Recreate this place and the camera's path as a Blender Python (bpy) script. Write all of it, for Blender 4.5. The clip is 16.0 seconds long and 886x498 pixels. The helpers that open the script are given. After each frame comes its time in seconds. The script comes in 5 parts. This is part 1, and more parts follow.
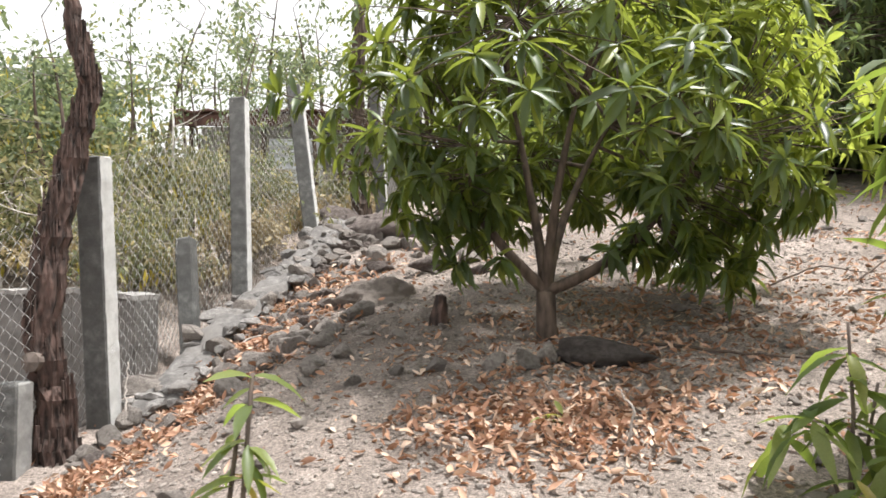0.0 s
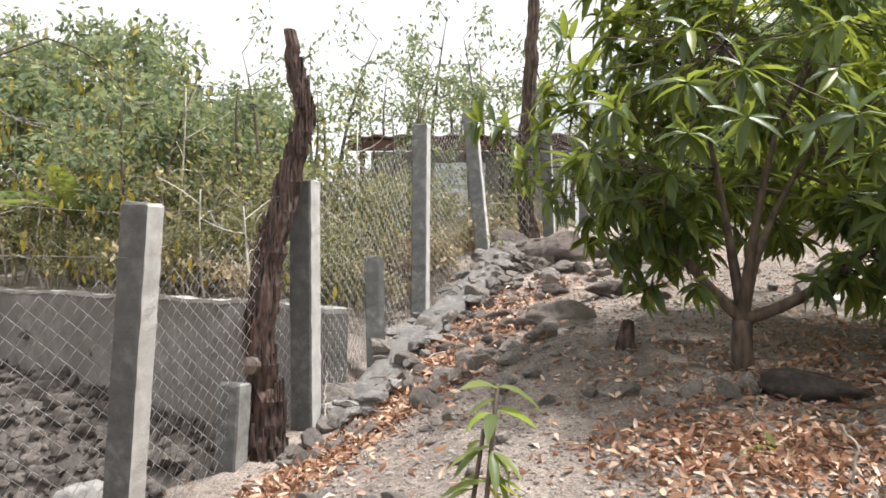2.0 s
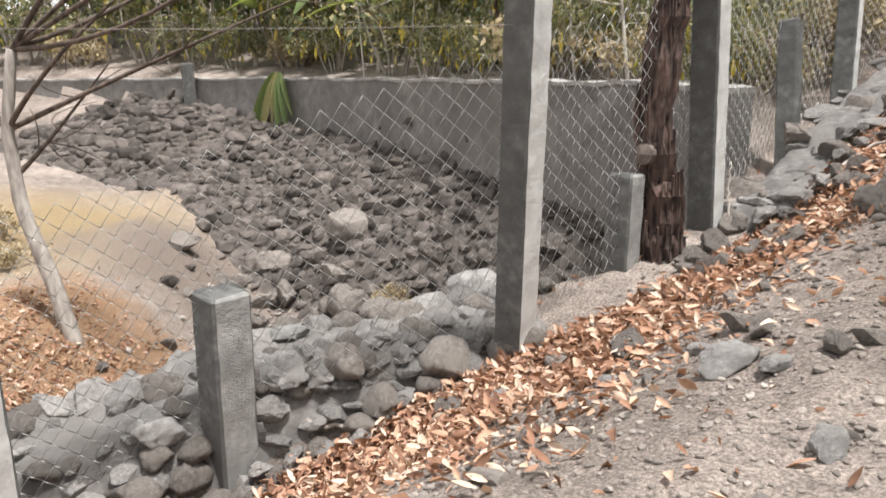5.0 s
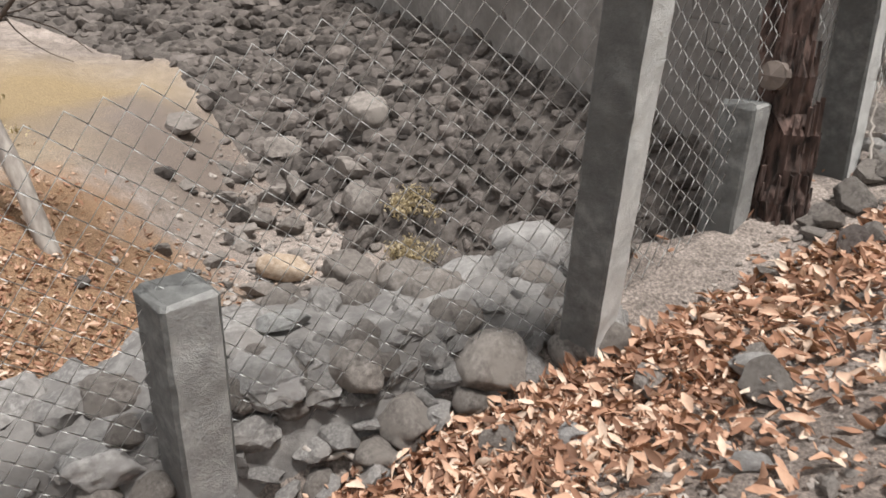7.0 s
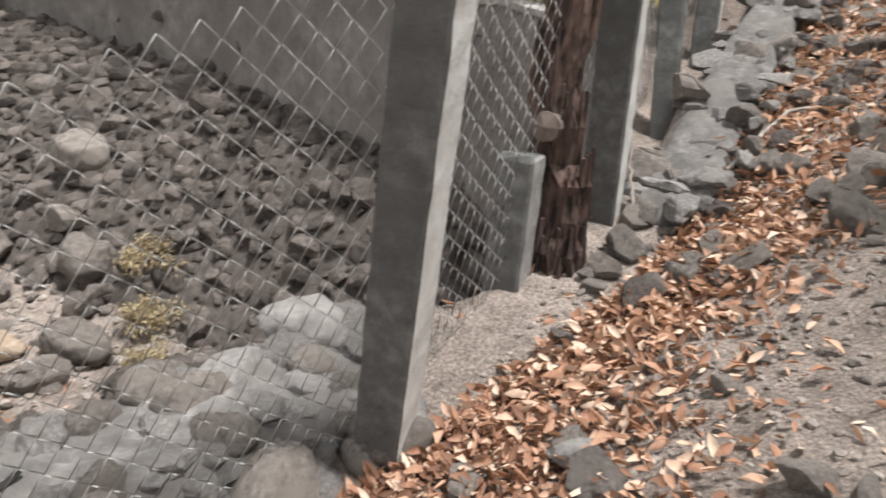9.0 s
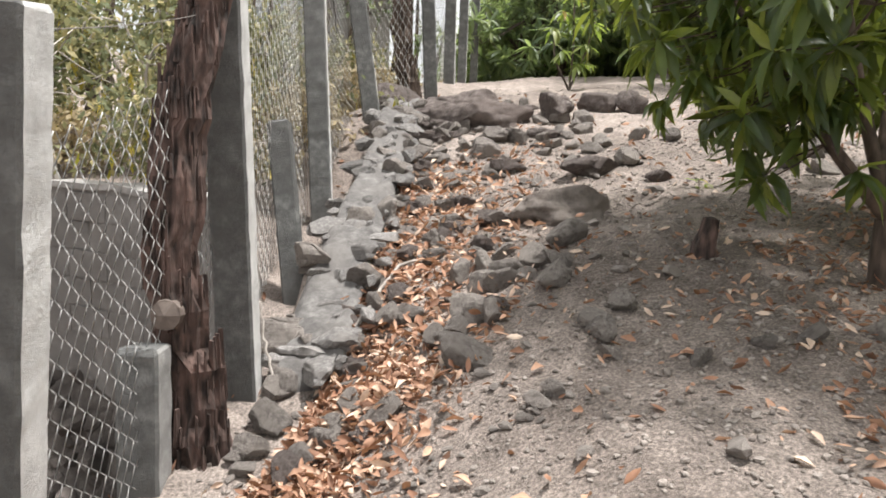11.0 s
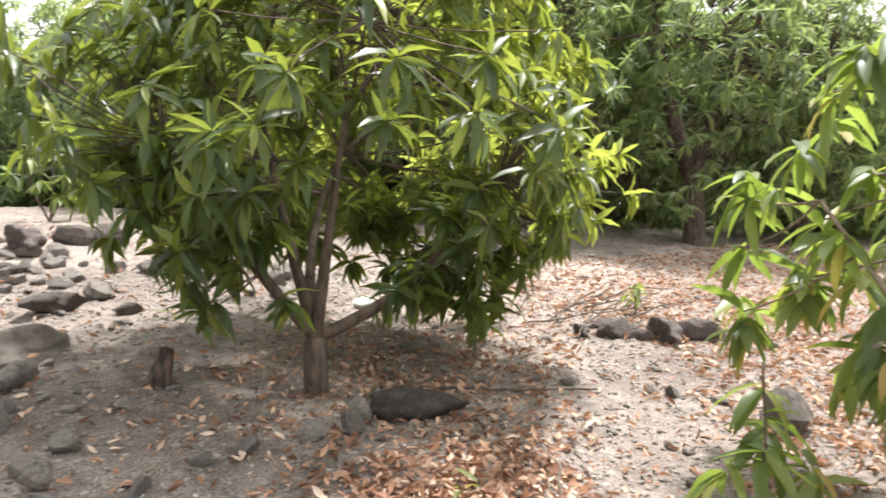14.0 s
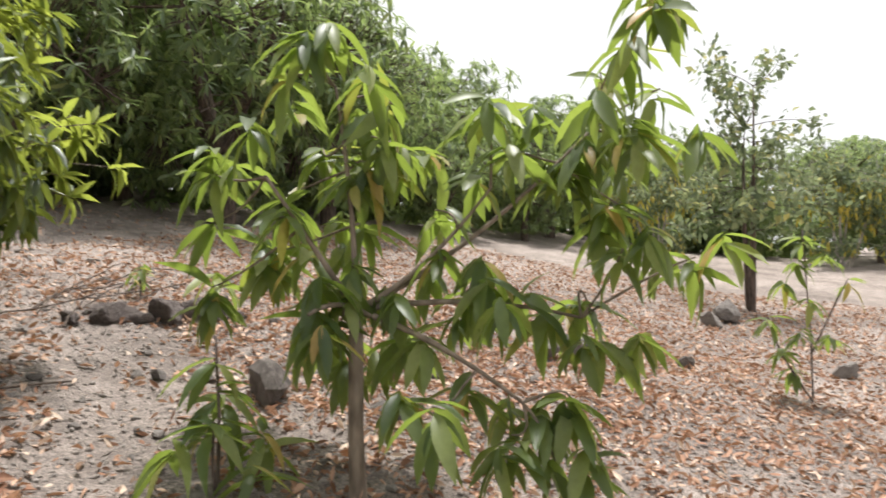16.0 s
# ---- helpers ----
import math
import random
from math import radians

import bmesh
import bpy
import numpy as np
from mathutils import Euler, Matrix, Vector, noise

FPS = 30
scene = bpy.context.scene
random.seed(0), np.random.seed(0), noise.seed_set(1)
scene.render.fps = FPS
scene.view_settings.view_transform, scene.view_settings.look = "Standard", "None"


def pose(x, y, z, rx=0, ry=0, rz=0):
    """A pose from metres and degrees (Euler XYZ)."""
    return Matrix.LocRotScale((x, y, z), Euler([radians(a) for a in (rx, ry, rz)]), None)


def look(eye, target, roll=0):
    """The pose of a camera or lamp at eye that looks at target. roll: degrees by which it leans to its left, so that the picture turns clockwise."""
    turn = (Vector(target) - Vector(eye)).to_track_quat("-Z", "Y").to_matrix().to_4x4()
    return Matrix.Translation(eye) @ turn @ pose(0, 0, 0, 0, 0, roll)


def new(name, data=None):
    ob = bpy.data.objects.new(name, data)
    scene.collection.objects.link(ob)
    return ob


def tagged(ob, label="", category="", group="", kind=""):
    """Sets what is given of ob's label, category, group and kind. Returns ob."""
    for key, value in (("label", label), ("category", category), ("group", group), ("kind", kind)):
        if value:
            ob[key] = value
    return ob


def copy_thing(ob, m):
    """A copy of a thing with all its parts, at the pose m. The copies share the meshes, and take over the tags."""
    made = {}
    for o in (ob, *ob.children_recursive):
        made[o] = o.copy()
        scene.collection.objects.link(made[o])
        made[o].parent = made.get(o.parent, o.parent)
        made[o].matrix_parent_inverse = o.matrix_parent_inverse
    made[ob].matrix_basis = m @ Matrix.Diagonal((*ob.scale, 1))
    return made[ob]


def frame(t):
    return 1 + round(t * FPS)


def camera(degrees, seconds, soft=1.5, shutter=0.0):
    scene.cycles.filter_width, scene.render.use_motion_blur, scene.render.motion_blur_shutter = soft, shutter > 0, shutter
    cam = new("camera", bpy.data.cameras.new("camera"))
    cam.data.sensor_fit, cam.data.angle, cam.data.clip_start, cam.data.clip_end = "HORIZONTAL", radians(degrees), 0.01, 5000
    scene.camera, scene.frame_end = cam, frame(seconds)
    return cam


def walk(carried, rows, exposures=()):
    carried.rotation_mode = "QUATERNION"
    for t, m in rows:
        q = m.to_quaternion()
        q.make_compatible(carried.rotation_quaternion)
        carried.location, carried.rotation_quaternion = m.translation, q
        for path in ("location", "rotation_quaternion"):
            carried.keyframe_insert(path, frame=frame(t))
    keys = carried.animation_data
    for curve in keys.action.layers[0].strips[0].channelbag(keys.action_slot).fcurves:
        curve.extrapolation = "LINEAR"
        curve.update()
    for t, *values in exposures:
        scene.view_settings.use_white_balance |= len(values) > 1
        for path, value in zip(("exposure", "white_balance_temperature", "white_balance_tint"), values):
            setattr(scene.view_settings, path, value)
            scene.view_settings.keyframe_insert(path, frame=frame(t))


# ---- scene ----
cam = camera(61.0, 16.0, soft=1.6, shutter=0.25)
METRES, EYE, TILT, LEAN, TURN = 4.2, 1.47, 0.0, 0.0, 0.0
ROWS = [
    (0.0, 0.0, 0.0, 0.0, 0.0, 0.0, -0.0),
    (0.5, -0.0397, -0.0263, -0.0023, 1.15, 0.07, 1.16),
    (1.0, -0.0566, -0.0362, -0.0024, 5.27, 0.16, 0.99),
    (1.5, -0.0611, -0.0369, -0.0023, 8.54, 0.7, -0.46),
    (2.0, -0.0646, -0.0381, -0.0022, 11.06, 1.6, -1.58),
    (2.5, -0.0699, -0.0385, -0.0055, 14.12, 1.81, -2.3),
    (3.0, -0.0753, -0.036, -0.012, 18.95, -0.32, -2.25),
    (3.5, -0.0893, -0.036, -0.0153, 24.94, -4.13, -1.09),
    (4.0, -0.1131, -0.0229, -0.0208, 28.48, -5.98, -0.79),
    (4.5, -0.159, 0.0446, -0.0312, 32.15, -6.97, -0.01),
    (5.0, -0.1872, 0.0968, -0.0244, 37.15, -14.6, 0.86),
    (7.5, -0.4354, 0.3247, -0.0095, 38.51, -25.17, -1.21),
    (8.0, -0.4773, 0.3457, -0.008, 36.59, -25.07, -1.47),
    (8.5, -0.4733, 0.362, -0.0075, 31.52, -24.06, -3.23),
    (9.0, -0.4555, 0.3751, -0.0073, 19.57, -22.2, -4.23),
    (9.5, -0.4438, 0.3827, -0.0033, 11.49, -19.74, -4.88),
    (10.0, -0.4288, 0.3897, 0.0022, 3.1, -16.01, -4.35),
    (12.5, -0.4267, 0.3383, 0.0172, -20.35, -1.38, -0.21),
    (13.0, -0.4151, 0.3292, 0.0167, -28.33, -0.44, -0.15),
    (13.5, -0.3854, 0.311, 0.0191, -35.2, 0.68, -0.33),
    (14.0, -0.3761, 0.296, 0.0192, -42.51, 1.91, -0.58),
    (14.5, -0.3938, 0.2909, 0.0139, -52.52, 1.87, 0.74),
    (15.0, -0.3845, 0.2755, 0.0133, -60.26, 1.89, 1.56),
    (15.5, -0.3401, 0.2474, 0.0114, -67.56, 2.05, 2.07),
    (16.0, -0.3039, 0.2244, 0.0119, -75.13, 0.55, 0.86),
]
walk(cam, [(t, pose(0, 0, EYE, TILT, LEAN, TURN) @ pose(METRES * x, METRES * y, METRES * z, 90 + pitch, roll, yaw)) for t, x, y, z, yaw, pitch, roll in ROWS],
     [(0.0, 0.84), (2.5, 0.72), (5.0, 0.60), (7.5, 0.25), (9.0, 0.40), (10.2, 0.62), (12.5, 0.98), (14.5, 1.27), (15.5, 0.80), (16.0, 0.52)])

# ---- world and sun ----
SUN_ELEV, SUN_AZ = 75.0, 2.0          # azimuth in degrees from +x towards +y
world = bpy.data.worlds.new("sky_world")
scene.world = world
world.use_nodes = True
wn, wl = world.node_tree.nodes, world.node_tree.links
sky = wn.new("ShaderNodeTexSky")
sky.sky_type = "NISHITA"
sky.sun_disc = False
sky.sun_elevation = radians(SUN_ELEV)
sky.sun_rotation = radians(90.0 - SUN_AZ)
sky.air_density, sky.dust_density, sky.ozone_density = 1.0, 6.0, 1.0
# thin bright cloud over the blue, with a few gaps
def sky_node(kind, **kw):
    nd = wn.new(kind)
    for key, value in kw.items():
        nd.inputs[key].default_value = value
    return nd


tco = wn.new("ShaderNodeTexCoord")
cloud = sky_node("ShaderNodeTexNoise", Scale=2.2, Detail=5.0, Roughness=0.55)
wl.new(tco.outputs["Generated"], cloud.inputs["Vector"])
cover = wn.new("ShaderNodeValToRGB")
cover.color_ramp.elements[0].position, cover.color_ramp.elements[0].color = 0.33, (0.35, 0.35, 0.35, 1)
cover.color_ramp.elements[1].position, cover.color_ramp.elements[1].color = 0.47, (1, 1, 1, 1)
wl.new(cloud.outputs["Fac"], cover.inputs[0])
veil = wn.new("ShaderNodeMix")
veil.data_type = "RGBA"
veil.inputs[7].default_value = (6.0, 6.05, 6.1, 1)
wl.new(cover.outputs[0], veil.inputs[0])
wl.new(sky.outputs["Color"], veil.inputs[6])
wl.new(veil.outputs[2], wn["Background"].inputs["Color"])
wn["Background"].inputs["Strength"].default_value = 0.13
sun = new("sun", bpy.data.lights.new("sun", "SUN"))
sun.data.energy, sun.data.angle, sun.data.color = 4.6, radians(7.0), (1.0, 0.975, 0.945)
sa, se = radians(SUN_AZ), radians(SUN_ELEV)
sun.matrix_world = look((8 * math.cos(sa) * math.cos(se), 8 * math.sin(sa) * math.cos(se), 8 * math.sin(se)), (0, 0, 0))

# ---- materials ----
def mat_new(name):
    m = bpy.data.materials.new(name)
    m.use_nodes = True
    return m, m.node_tree.nodes, m.node_tree.links, m.node_tree.nodes["Principled BSDF"]


def ramp(nodes, links, src, stops):
    r = nodes.new("ShaderNodeValToRGB")
    el = r.color_ramp.elements
    while len(el) < len(stops):
        el.new(0.5)
    for e, (p, c) in zip(el, stops):
        e.position, e.color = p, (*c, 1)
    links.new(src, r.inputs[0])
    return r.outputs[0]


def noise_out(nodes, links, scale, detail=6, rough=0.6, space="Object"):
    tc = nodes.new("ShaderNodeTexCoord")
    n = nodes.new("ShaderNodeTexNoise")
    n.inputs["Scale"].default_value, n.inputs["Detail"].default_value, n.inputs["Roughness"].default_value = scale, detail, rough
    links.new(tc.outputs[space], n.inputs["Vector"])
    return n.outputs["Fac"]


def mixc(nodes, links, fac, a, b, mode="MIX"):
    m = nodes.new("ShaderNodeMix")
    m.data_type, m.blend_type = "RGBA", mode
    for sock, v in ((m.inputs[0], fac), (m.inputs[6], a), (m.inputs[7], b)):
        if hasattr(v, "is_output"):
            links.new(v, sock)
        elif isinstance(v, tuple):
            sock.default_value = (*v, 1)
        else:
            sock.default_value = v
    return m.outputs[2]


def bump(nodes, links, bsdf, src, strength, dist):
    b = nodes.new("ShaderNodeBump")
    b.inputs["Strength"].default_value, b.inputs["Distance"].default_value = strength, dist
    links.new(src, b.inputs["Height"])
    links.new(b.outputs[0], bsdf.inputs["Normal"])


def rand_out(nodes, links):
    """A random number that differs from object to object and from loose piece to loose piece."""
    a, b, c = nodes.new("ShaderNodeObjectInfo"), nodes.new("ShaderNodeNewGeometry"), nodes.new("ShaderNodeMath")
    d = nodes.new("ShaderNodeMath")
    c.operation, d.operation = "ADD", "FRACT"
    links.new(a.outputs["Random"], c.inputs[0])
    links.new(b.outputs["Random Per Island"], c.inputs[1])
    links.new(c.outputs[0], d.inputs[0])
    return d.outputs[0]


def grainy(name, stops, scale, big=0.8, bump_s=0.5, bump_d=0.01, rough=0.9, tint=None, vary=0.0, space="Object", fine=8.0):
    """Mineral surface: fine grain over large stains."""
    m, n, l, b = mat_new(name)
    col = ramp(n, l, noise_out(n, l, scale, 8, 0.7, space), stops)
    stain = noise_out(n, l, big, 4, 0.55, space)
    if tint:
        f = ramp(n, l, stain, [(0.42, (0, 0, 0)), (0.68, (1, 1, 1))])
        col = mixc(n, l, f, col, tint)
    if vary:
        v = ramp(n, l, rand_out(n, l), [(0, (1 - vary,) * 3), (1, (1 + vary * 0.6,) * 3)])
        col = mixc(n, l, 1.0, col, v, "MULTIPLY")
    l.new(col, b.inputs["Base Color"])
    b.inputs["Roughness"].default_value = rough
    b.inputs["Specular IOR Level"].default_value = 0.25
    bump(n, l, b, noise_out(n, l, scale * fine, 6, 0.75, space), bump_s, bump_d)
    return m


def leafy(name, stops, trans=0.35, rough=0.45, tcol=(0.45, 0.6, 0.08), spec=0.4):
    """Leaf blade: colour from piece to piece, light shining through."""
    m, n, l, b = mat_new(name)
    col = ramp(n, l, rand_out(n, l), stops)
    mott = ramp(n, l, noise_out(n, l, 30, 3), [(0.3, (0.8, 0.8, 0.8)), (0.7, (1.15, 1.15, 1.15))])
    col = mixc(n, l, 1.0, col, mott, "MULTIPLY")
    l.new(col, b.inputs["Base Color"])
    b.inputs["Roughness"].default_value = rough
    b.inputs["Specular IOR Level"].default_value = spec
    t = n.new("ShaderNodeBsdfTranslucent")
    l.new(mixc(n, l, 0.7, col, tcol), t.inputs["Color"])
    mx = n.new("ShaderNodeMixShader")
    mx.inputs[0].default_value = trans
    l.new(b.outputs[0], mx.inputs[1])
    l.new(t.outputs[0], mx.inputs[2])
    l.new(mx.outputs[0], n["Material Output"].inputs["Surface"])
    return m


def bark(name, a, b_, scale=14, depth=0.01):
    m, n, l, b = mat_new(name)
    tc, mp = n.new("ShaderNodeTexCoord"), n.new("ShaderNodeMapping")
    mp.inputs["Scale"].default_value = (1, 1, 0.3)
    nz = n.new("ShaderNodeTexNoise")
    nz.inputs["Scale"].default_value, nz.inputs["Detail"].default_value = scale, 8
    l.new(tc.outputs["Object"], mp.inputs[0])
    l.new(mp.outputs[0], nz.inputs["Vector"])
    col = ramp(n, l, nz.outputs["Fac"], [(0.35, a), (0.65, b_)])
    l.new(col, b.inputs["Base Color"])
    b.inputs["Roughness"].default_value = 0.9
    bump(n, l, b, nz.outputs["Fac"], 0.8, depth)
    return m


def soil_material():
    m, n, l, b = mat_new("dry_soil")
    broad = ramp(n, l, noise_out(n, l, 0.55, 5, 0.6), [(0.35, (0.205, 0.172, 0.152)), (0.65, (0.365, 0.312, 0.28))])
    mid = ramp(n, l, noise_out(n, l, 7, 8, 0.7), [(0.3, (0.62, 0.62, 0.62)), (0.7, (1.3, 1.3, 1.3))])
    grit = noise_out(n, l, 75, 5, 0.8)
    speck = ramp(n, l, grit, [(0.36, (0.5, 0.49, 0.47)), (0.5, (1.0, 1.0, 1.0)), (0.64, (1.75, 1.7, 1.65))])
    col = mixc(n, l, 1.0, mixc(n, l, 1.0, broad, mid, "MULTIPLY"), speck, "MULTIPLY")
    # a drift of yellow river sand beyond the creek, with a ragged edge
    tc, vm = n.new("ShaderNodeTexCoord"), n.new("ShaderNodeVectorMath")
    vm.operation = "DISTANCE"
    vm.inputs[1].default_value = (-11.6, 5.0, -0.8)
    l.new(tc.outputs["Object"], vm.inputs[0])
    ad = n.new("ShaderNodeMath")
    ad.operation = "MULTIPLY_ADD"
    l.new(noise_out(n, l, 0.9, 5, 0.6), ad.inputs[0])
    ad.inputs[1].default_value = 2.2
    l.new(vm.outputs["Value"], ad.inputs[2])
    mr = n.new("ShaderNodeMapRange")
    mr.inputs["From Min"].default_value, mr.inputs["From Max"].default_value = 4.4, 2.2
    l.new(ad.outputs[0], mr.inputs["Value"])
    col = mixc(n, l, mr.outputs[0], col, mixc(n, l, 1.0, (0.28, 0.212, 0.128), speck, "MULTIPLY"))
    # a smooth pale apron of pinkish silt between sand and creek
    vs, a3 = n.new("ShaderNodeVectorMath"), n.new("ShaderNodeMath")
    vs.operation, a3.operation = "DISTANCE", "MULTIPLY_ADD"
    vs.inputs[1].default_value = (-9.7, 6.1, -1.2)
    l.new(tc.outputs["Object"], vs.inputs[0])
    l.new(noise_out(n, l, 0.8, 5, 0.6), a3.inputs[0])
    a3.inputs[1].default_value = 1.6
    l.new(vs.outputs["Value"], a3.inputs[2])
    m3 = n.new("ShaderNodeMapRange")
    m3.inputs["From Min"].default_value, m3.inputs["From Max"].default_value = 2.7, 1.5
    l.new(a3.outputs[0], m3.inputs["Value"])
    col = mixc(n, l, m3.outputs[0], col, mixc(n, l, 1.0, (0.205, 0.168, 0.146), speck, "MULTIPLY"))
    # red-brown leaf dust on the bank of the creek
    vd, a2 = n.new("ShaderNodeVectorMath"), n.new("ShaderNodeMath")
    vd.operation, a2.operation = "DISTANCE", "MULTIPLY_ADD"
    vd.inputs[1].default_value = (-6.9, 3.2, -1.0)
    l.new(tc.outputs["Object"], vd.inputs[0])
    l.new(noise_out(n, l, 1.6, 6, 0.65), a2.inputs[0])
    a2.inputs[1].default_value = 2.4
    l.new(vd.outputs["Value"], a2.inputs[2])
    m2 = n.new("ShaderNodeMapRange")
    m2.inputs["From Min"].default_value, m2.inputs["From Max"].default_value = 3.7, 2.7
    l.new(a2.outputs[0], m2.inputs["Value"])
    col = mixc(n, l, m2.outputs[0], col, mixc(n, l, 1.0, (0.29, 0.185, 0.115), speck, "MULTIPLY"))
    l.new(col, b.inputs["Base Color"])
    b.inputs["Roughness"].default_value, b.inputs["Specular IOR Level"].default_value = 0.95, 0.15
    mx = n.new("ShaderNodeMath")
    mx.operation = "ADD"
    l.new(grit, mx.inputs[0])
    l.new(noise_out(n, l, 22, 6, 0.7), mx.inputs[1])
    bump(n, l, b, mx.outputs[0], 0.9, 0.02)
    return m


M_SOIL = soil_material()
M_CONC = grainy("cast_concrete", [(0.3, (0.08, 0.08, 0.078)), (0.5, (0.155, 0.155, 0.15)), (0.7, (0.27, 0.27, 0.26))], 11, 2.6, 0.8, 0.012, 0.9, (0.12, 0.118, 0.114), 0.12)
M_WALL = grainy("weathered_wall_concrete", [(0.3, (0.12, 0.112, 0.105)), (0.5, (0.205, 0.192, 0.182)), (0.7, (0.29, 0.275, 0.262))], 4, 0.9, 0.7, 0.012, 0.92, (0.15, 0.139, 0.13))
# sunlight on the posts' +x sides is put into the next two colours
M_SUNCOAT = grainy("sunlit_cement_coat", [(0.3, (0.46, 0.455, 0.445)), (0.5, (0.66, 0.655, 0.64)), (0.7, (0.80, 0.795, 0.78))], 9, 3.0, 0.8, 0.012, 0.9, (0.52, 0.515, 0.50))
M_LITFACE_BRICK = grainy("lit_face_and_brick_cement", [(0.3, (0.22, 0.217, 0.21)), (0.5, (0.36, 0.355, 0.345)), (0.7, (0.52, 0.51, 0.495))], 10, 3.0, 0.9, 0.014, 0.92, (0.26, 0.256, 0.247))
M_LIME2 = grainy("pale_coping", [(0.3, (0.22, 0.21, 0.2)), (0.5, (0.34, 0.325, 0.31)), (0.7, (0.46, 0.445, 0.43))], 8, 2.0, 0.7, 0.012, 0.92)
M_EARTH = grainy("dark_packed_earth", [(0.3, (0.065, 0.056, 0.05)), (0.5, (0.125, 0.108, 0.097)), (0.7, (0.20, 0.176, 0.16))], 9, 1.5, 0.9, 0.03, 0.95)
M_MOUND = grainy("earthy_boulder", [(0.3, (0.15, 0.127, 0.113)), (0.5, (0.28, 0.24, 0.214)), (0.72, (0.41, 0.365, 0.335))], 10, 2.4, 1.0, 0.03, 0.95, (0.27, 0.228, 0.20))
M_ROCK = grainy("field_stone", [(0.3, (0.10, 0.086, 0.078)), (0.5, (0.215, 0.19, 0.172)), (0.72, (0.38, 0.345, 0.315))], 9, 2.5, 0.8, 0.02, 0.92, (0.25, 0.222, 0.20), 0.28)
M_ROCKB = grainy("brown_boulder_stone", [(0.3, (0.085, 0.07, 0.064)), (0.5, (0.21, 0.175, 0.16)), (0.72, (0.38, 0.33, 0.305))], 11, 2.6, 1.0, 0.04, 0.93, (0.2, 0.162, 0.145), 0.15)
M_RIP = grainy("dark_river_stone", [(0.3, (0.038, 0.032, 0.029)), (0.5, (0.088, 0.075, 0.067)), (0.72, (0.215, 0.19, 0.172))], 6, 2.5, 0.8, 0.02, 0.9, (0.16, 0.138, 0.126), 0.55)
M_DARK = grainy("dark_grey_stone", [(0.3, (0.032, 0.027, 0.025)), (0.5, (0.068, 0.058, 0.053)), (0.72, (0.125, 0.108, 0.10))], 6, 2.5, 0.8, 0.02, 0.9)
M_MORTAR = grainy("rough_mortar", [(0.3, (0.10, 0.093, 0.09)), (0.5, (0.21, 0.198, 0.19)), (0.7, (0.40, 0.385, 0.365))], 10, 1.6, 0.6, 0.018, 0.95, (0.23, 0.213, 0.20), 0.4)
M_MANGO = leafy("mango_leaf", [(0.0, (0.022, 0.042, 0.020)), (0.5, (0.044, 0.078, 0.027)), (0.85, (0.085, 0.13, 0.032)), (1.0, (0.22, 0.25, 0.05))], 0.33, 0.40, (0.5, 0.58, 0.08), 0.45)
# new leaves, coloured brighter to imitate sun on the crown's lit side
M_SUNLEAF = leafy("sunlit_new_mango_leaf", [(0.0, (0.07, 0.115, 0.028)), (0.5, (0.155, 0.21, 0.042)), (1.0, (0.30, 0.34, 0.07))], 0.5, 0.45, (0.55, 0.62, 0.1), 0.45)
# paler, bluer leaf colour stands in for haze over the distant trees
M_ORCH_HAZE = leafy("orchard_leaf", [(0.0, (0.075, 0.112, 0.072)), (0.5, (0.14, 0.185, 0.10)), (0.85, (0.215, 0.26, 0.12)), (1.0, (0.33, 0.36, 0.14))], 0.5, 0.45, (0.4, 0.52, 0.15), 0.4)
M_MANGO2 = leafy("young_mango_leaf", [(0.0, (0.04, 0.066, 0.03)), (0.5, (0.10, 0.135, 0.05)), (0.9, (0.23, 0.255, 0.09)), (1.0, (0.42, 0.25, 0.08))], 0.42, 0.42)
M_SCRUB = leafy("scrub_leaf", [(0.0, (0.03, 0.05, 0.028)), (0.45, (0.09, 0.125, 0.065)), (0.85, (0.21, 0.24, 0.12)), (1.0, (0.48, 0.40, 0.10))], 0.34, 0.65, (0.42, 0.5, 0.24))
M_POD = leafy("yellow_pod", [(0, (0.45, 0.33, 0.05)), (1, (0.62, 0.47, 0.08))], 0.3, 0.6)
M_LITTER = leafy("dry_leaf", [(0.0, (0.13, 0.074, 0.052)), (0.35, (0.33, 0.18, 0.118)), (0.7, (0.53, 0.335, 0.235)), (1.0, (0.70, 0.57, 0.46))], 0.16, 0.75, (0.5, 0.25, 0.1), 0.15)
M_BARK = bark("mango_bark", (0.045, 0.032, 0.025), (0.135, 0.098, 0.076), 22, 0.006)
M_DEAD = bark("charred_bark", (0.018, 0.013, 0.011), (0.13, 0.082, 0.068), 26, 0.03)
M_PALE = bark("pale_bark", (0.22, 0.19, 0.17), (0.42, 0.38, 0.34), 18, 0.006)
M_CUT = grainy("cut_wood", [(0.3, (0.10, 0.08, 0.07)), (0.7, (0.19, 0.155, 0.135))], 20, 6, 0.4, 0.004)
mw, n_, l_, b_ = mat_new("galvanised_wire")
l_.new(ramp(n_, l_, noise_out(n_, l_, 5), [(0.35, (0.42, 0.41, 0.39)), (0.65, (0.66, 0.66, 0.65))]), b_.inputs["Base Color"])
b_.inputs["Metallic"].default_value, b_.inputs["Roughness"].default_value = 0.25, 0.5
M_WIRE = mw
M_OLDWIRE = grainy("rusted_wire", [(0.3, (0.12, 0.105, 0.095)), (0.7, (0.26, 0.24, 0.225))], 20, 4, 0.1, 0.001, 0.6)
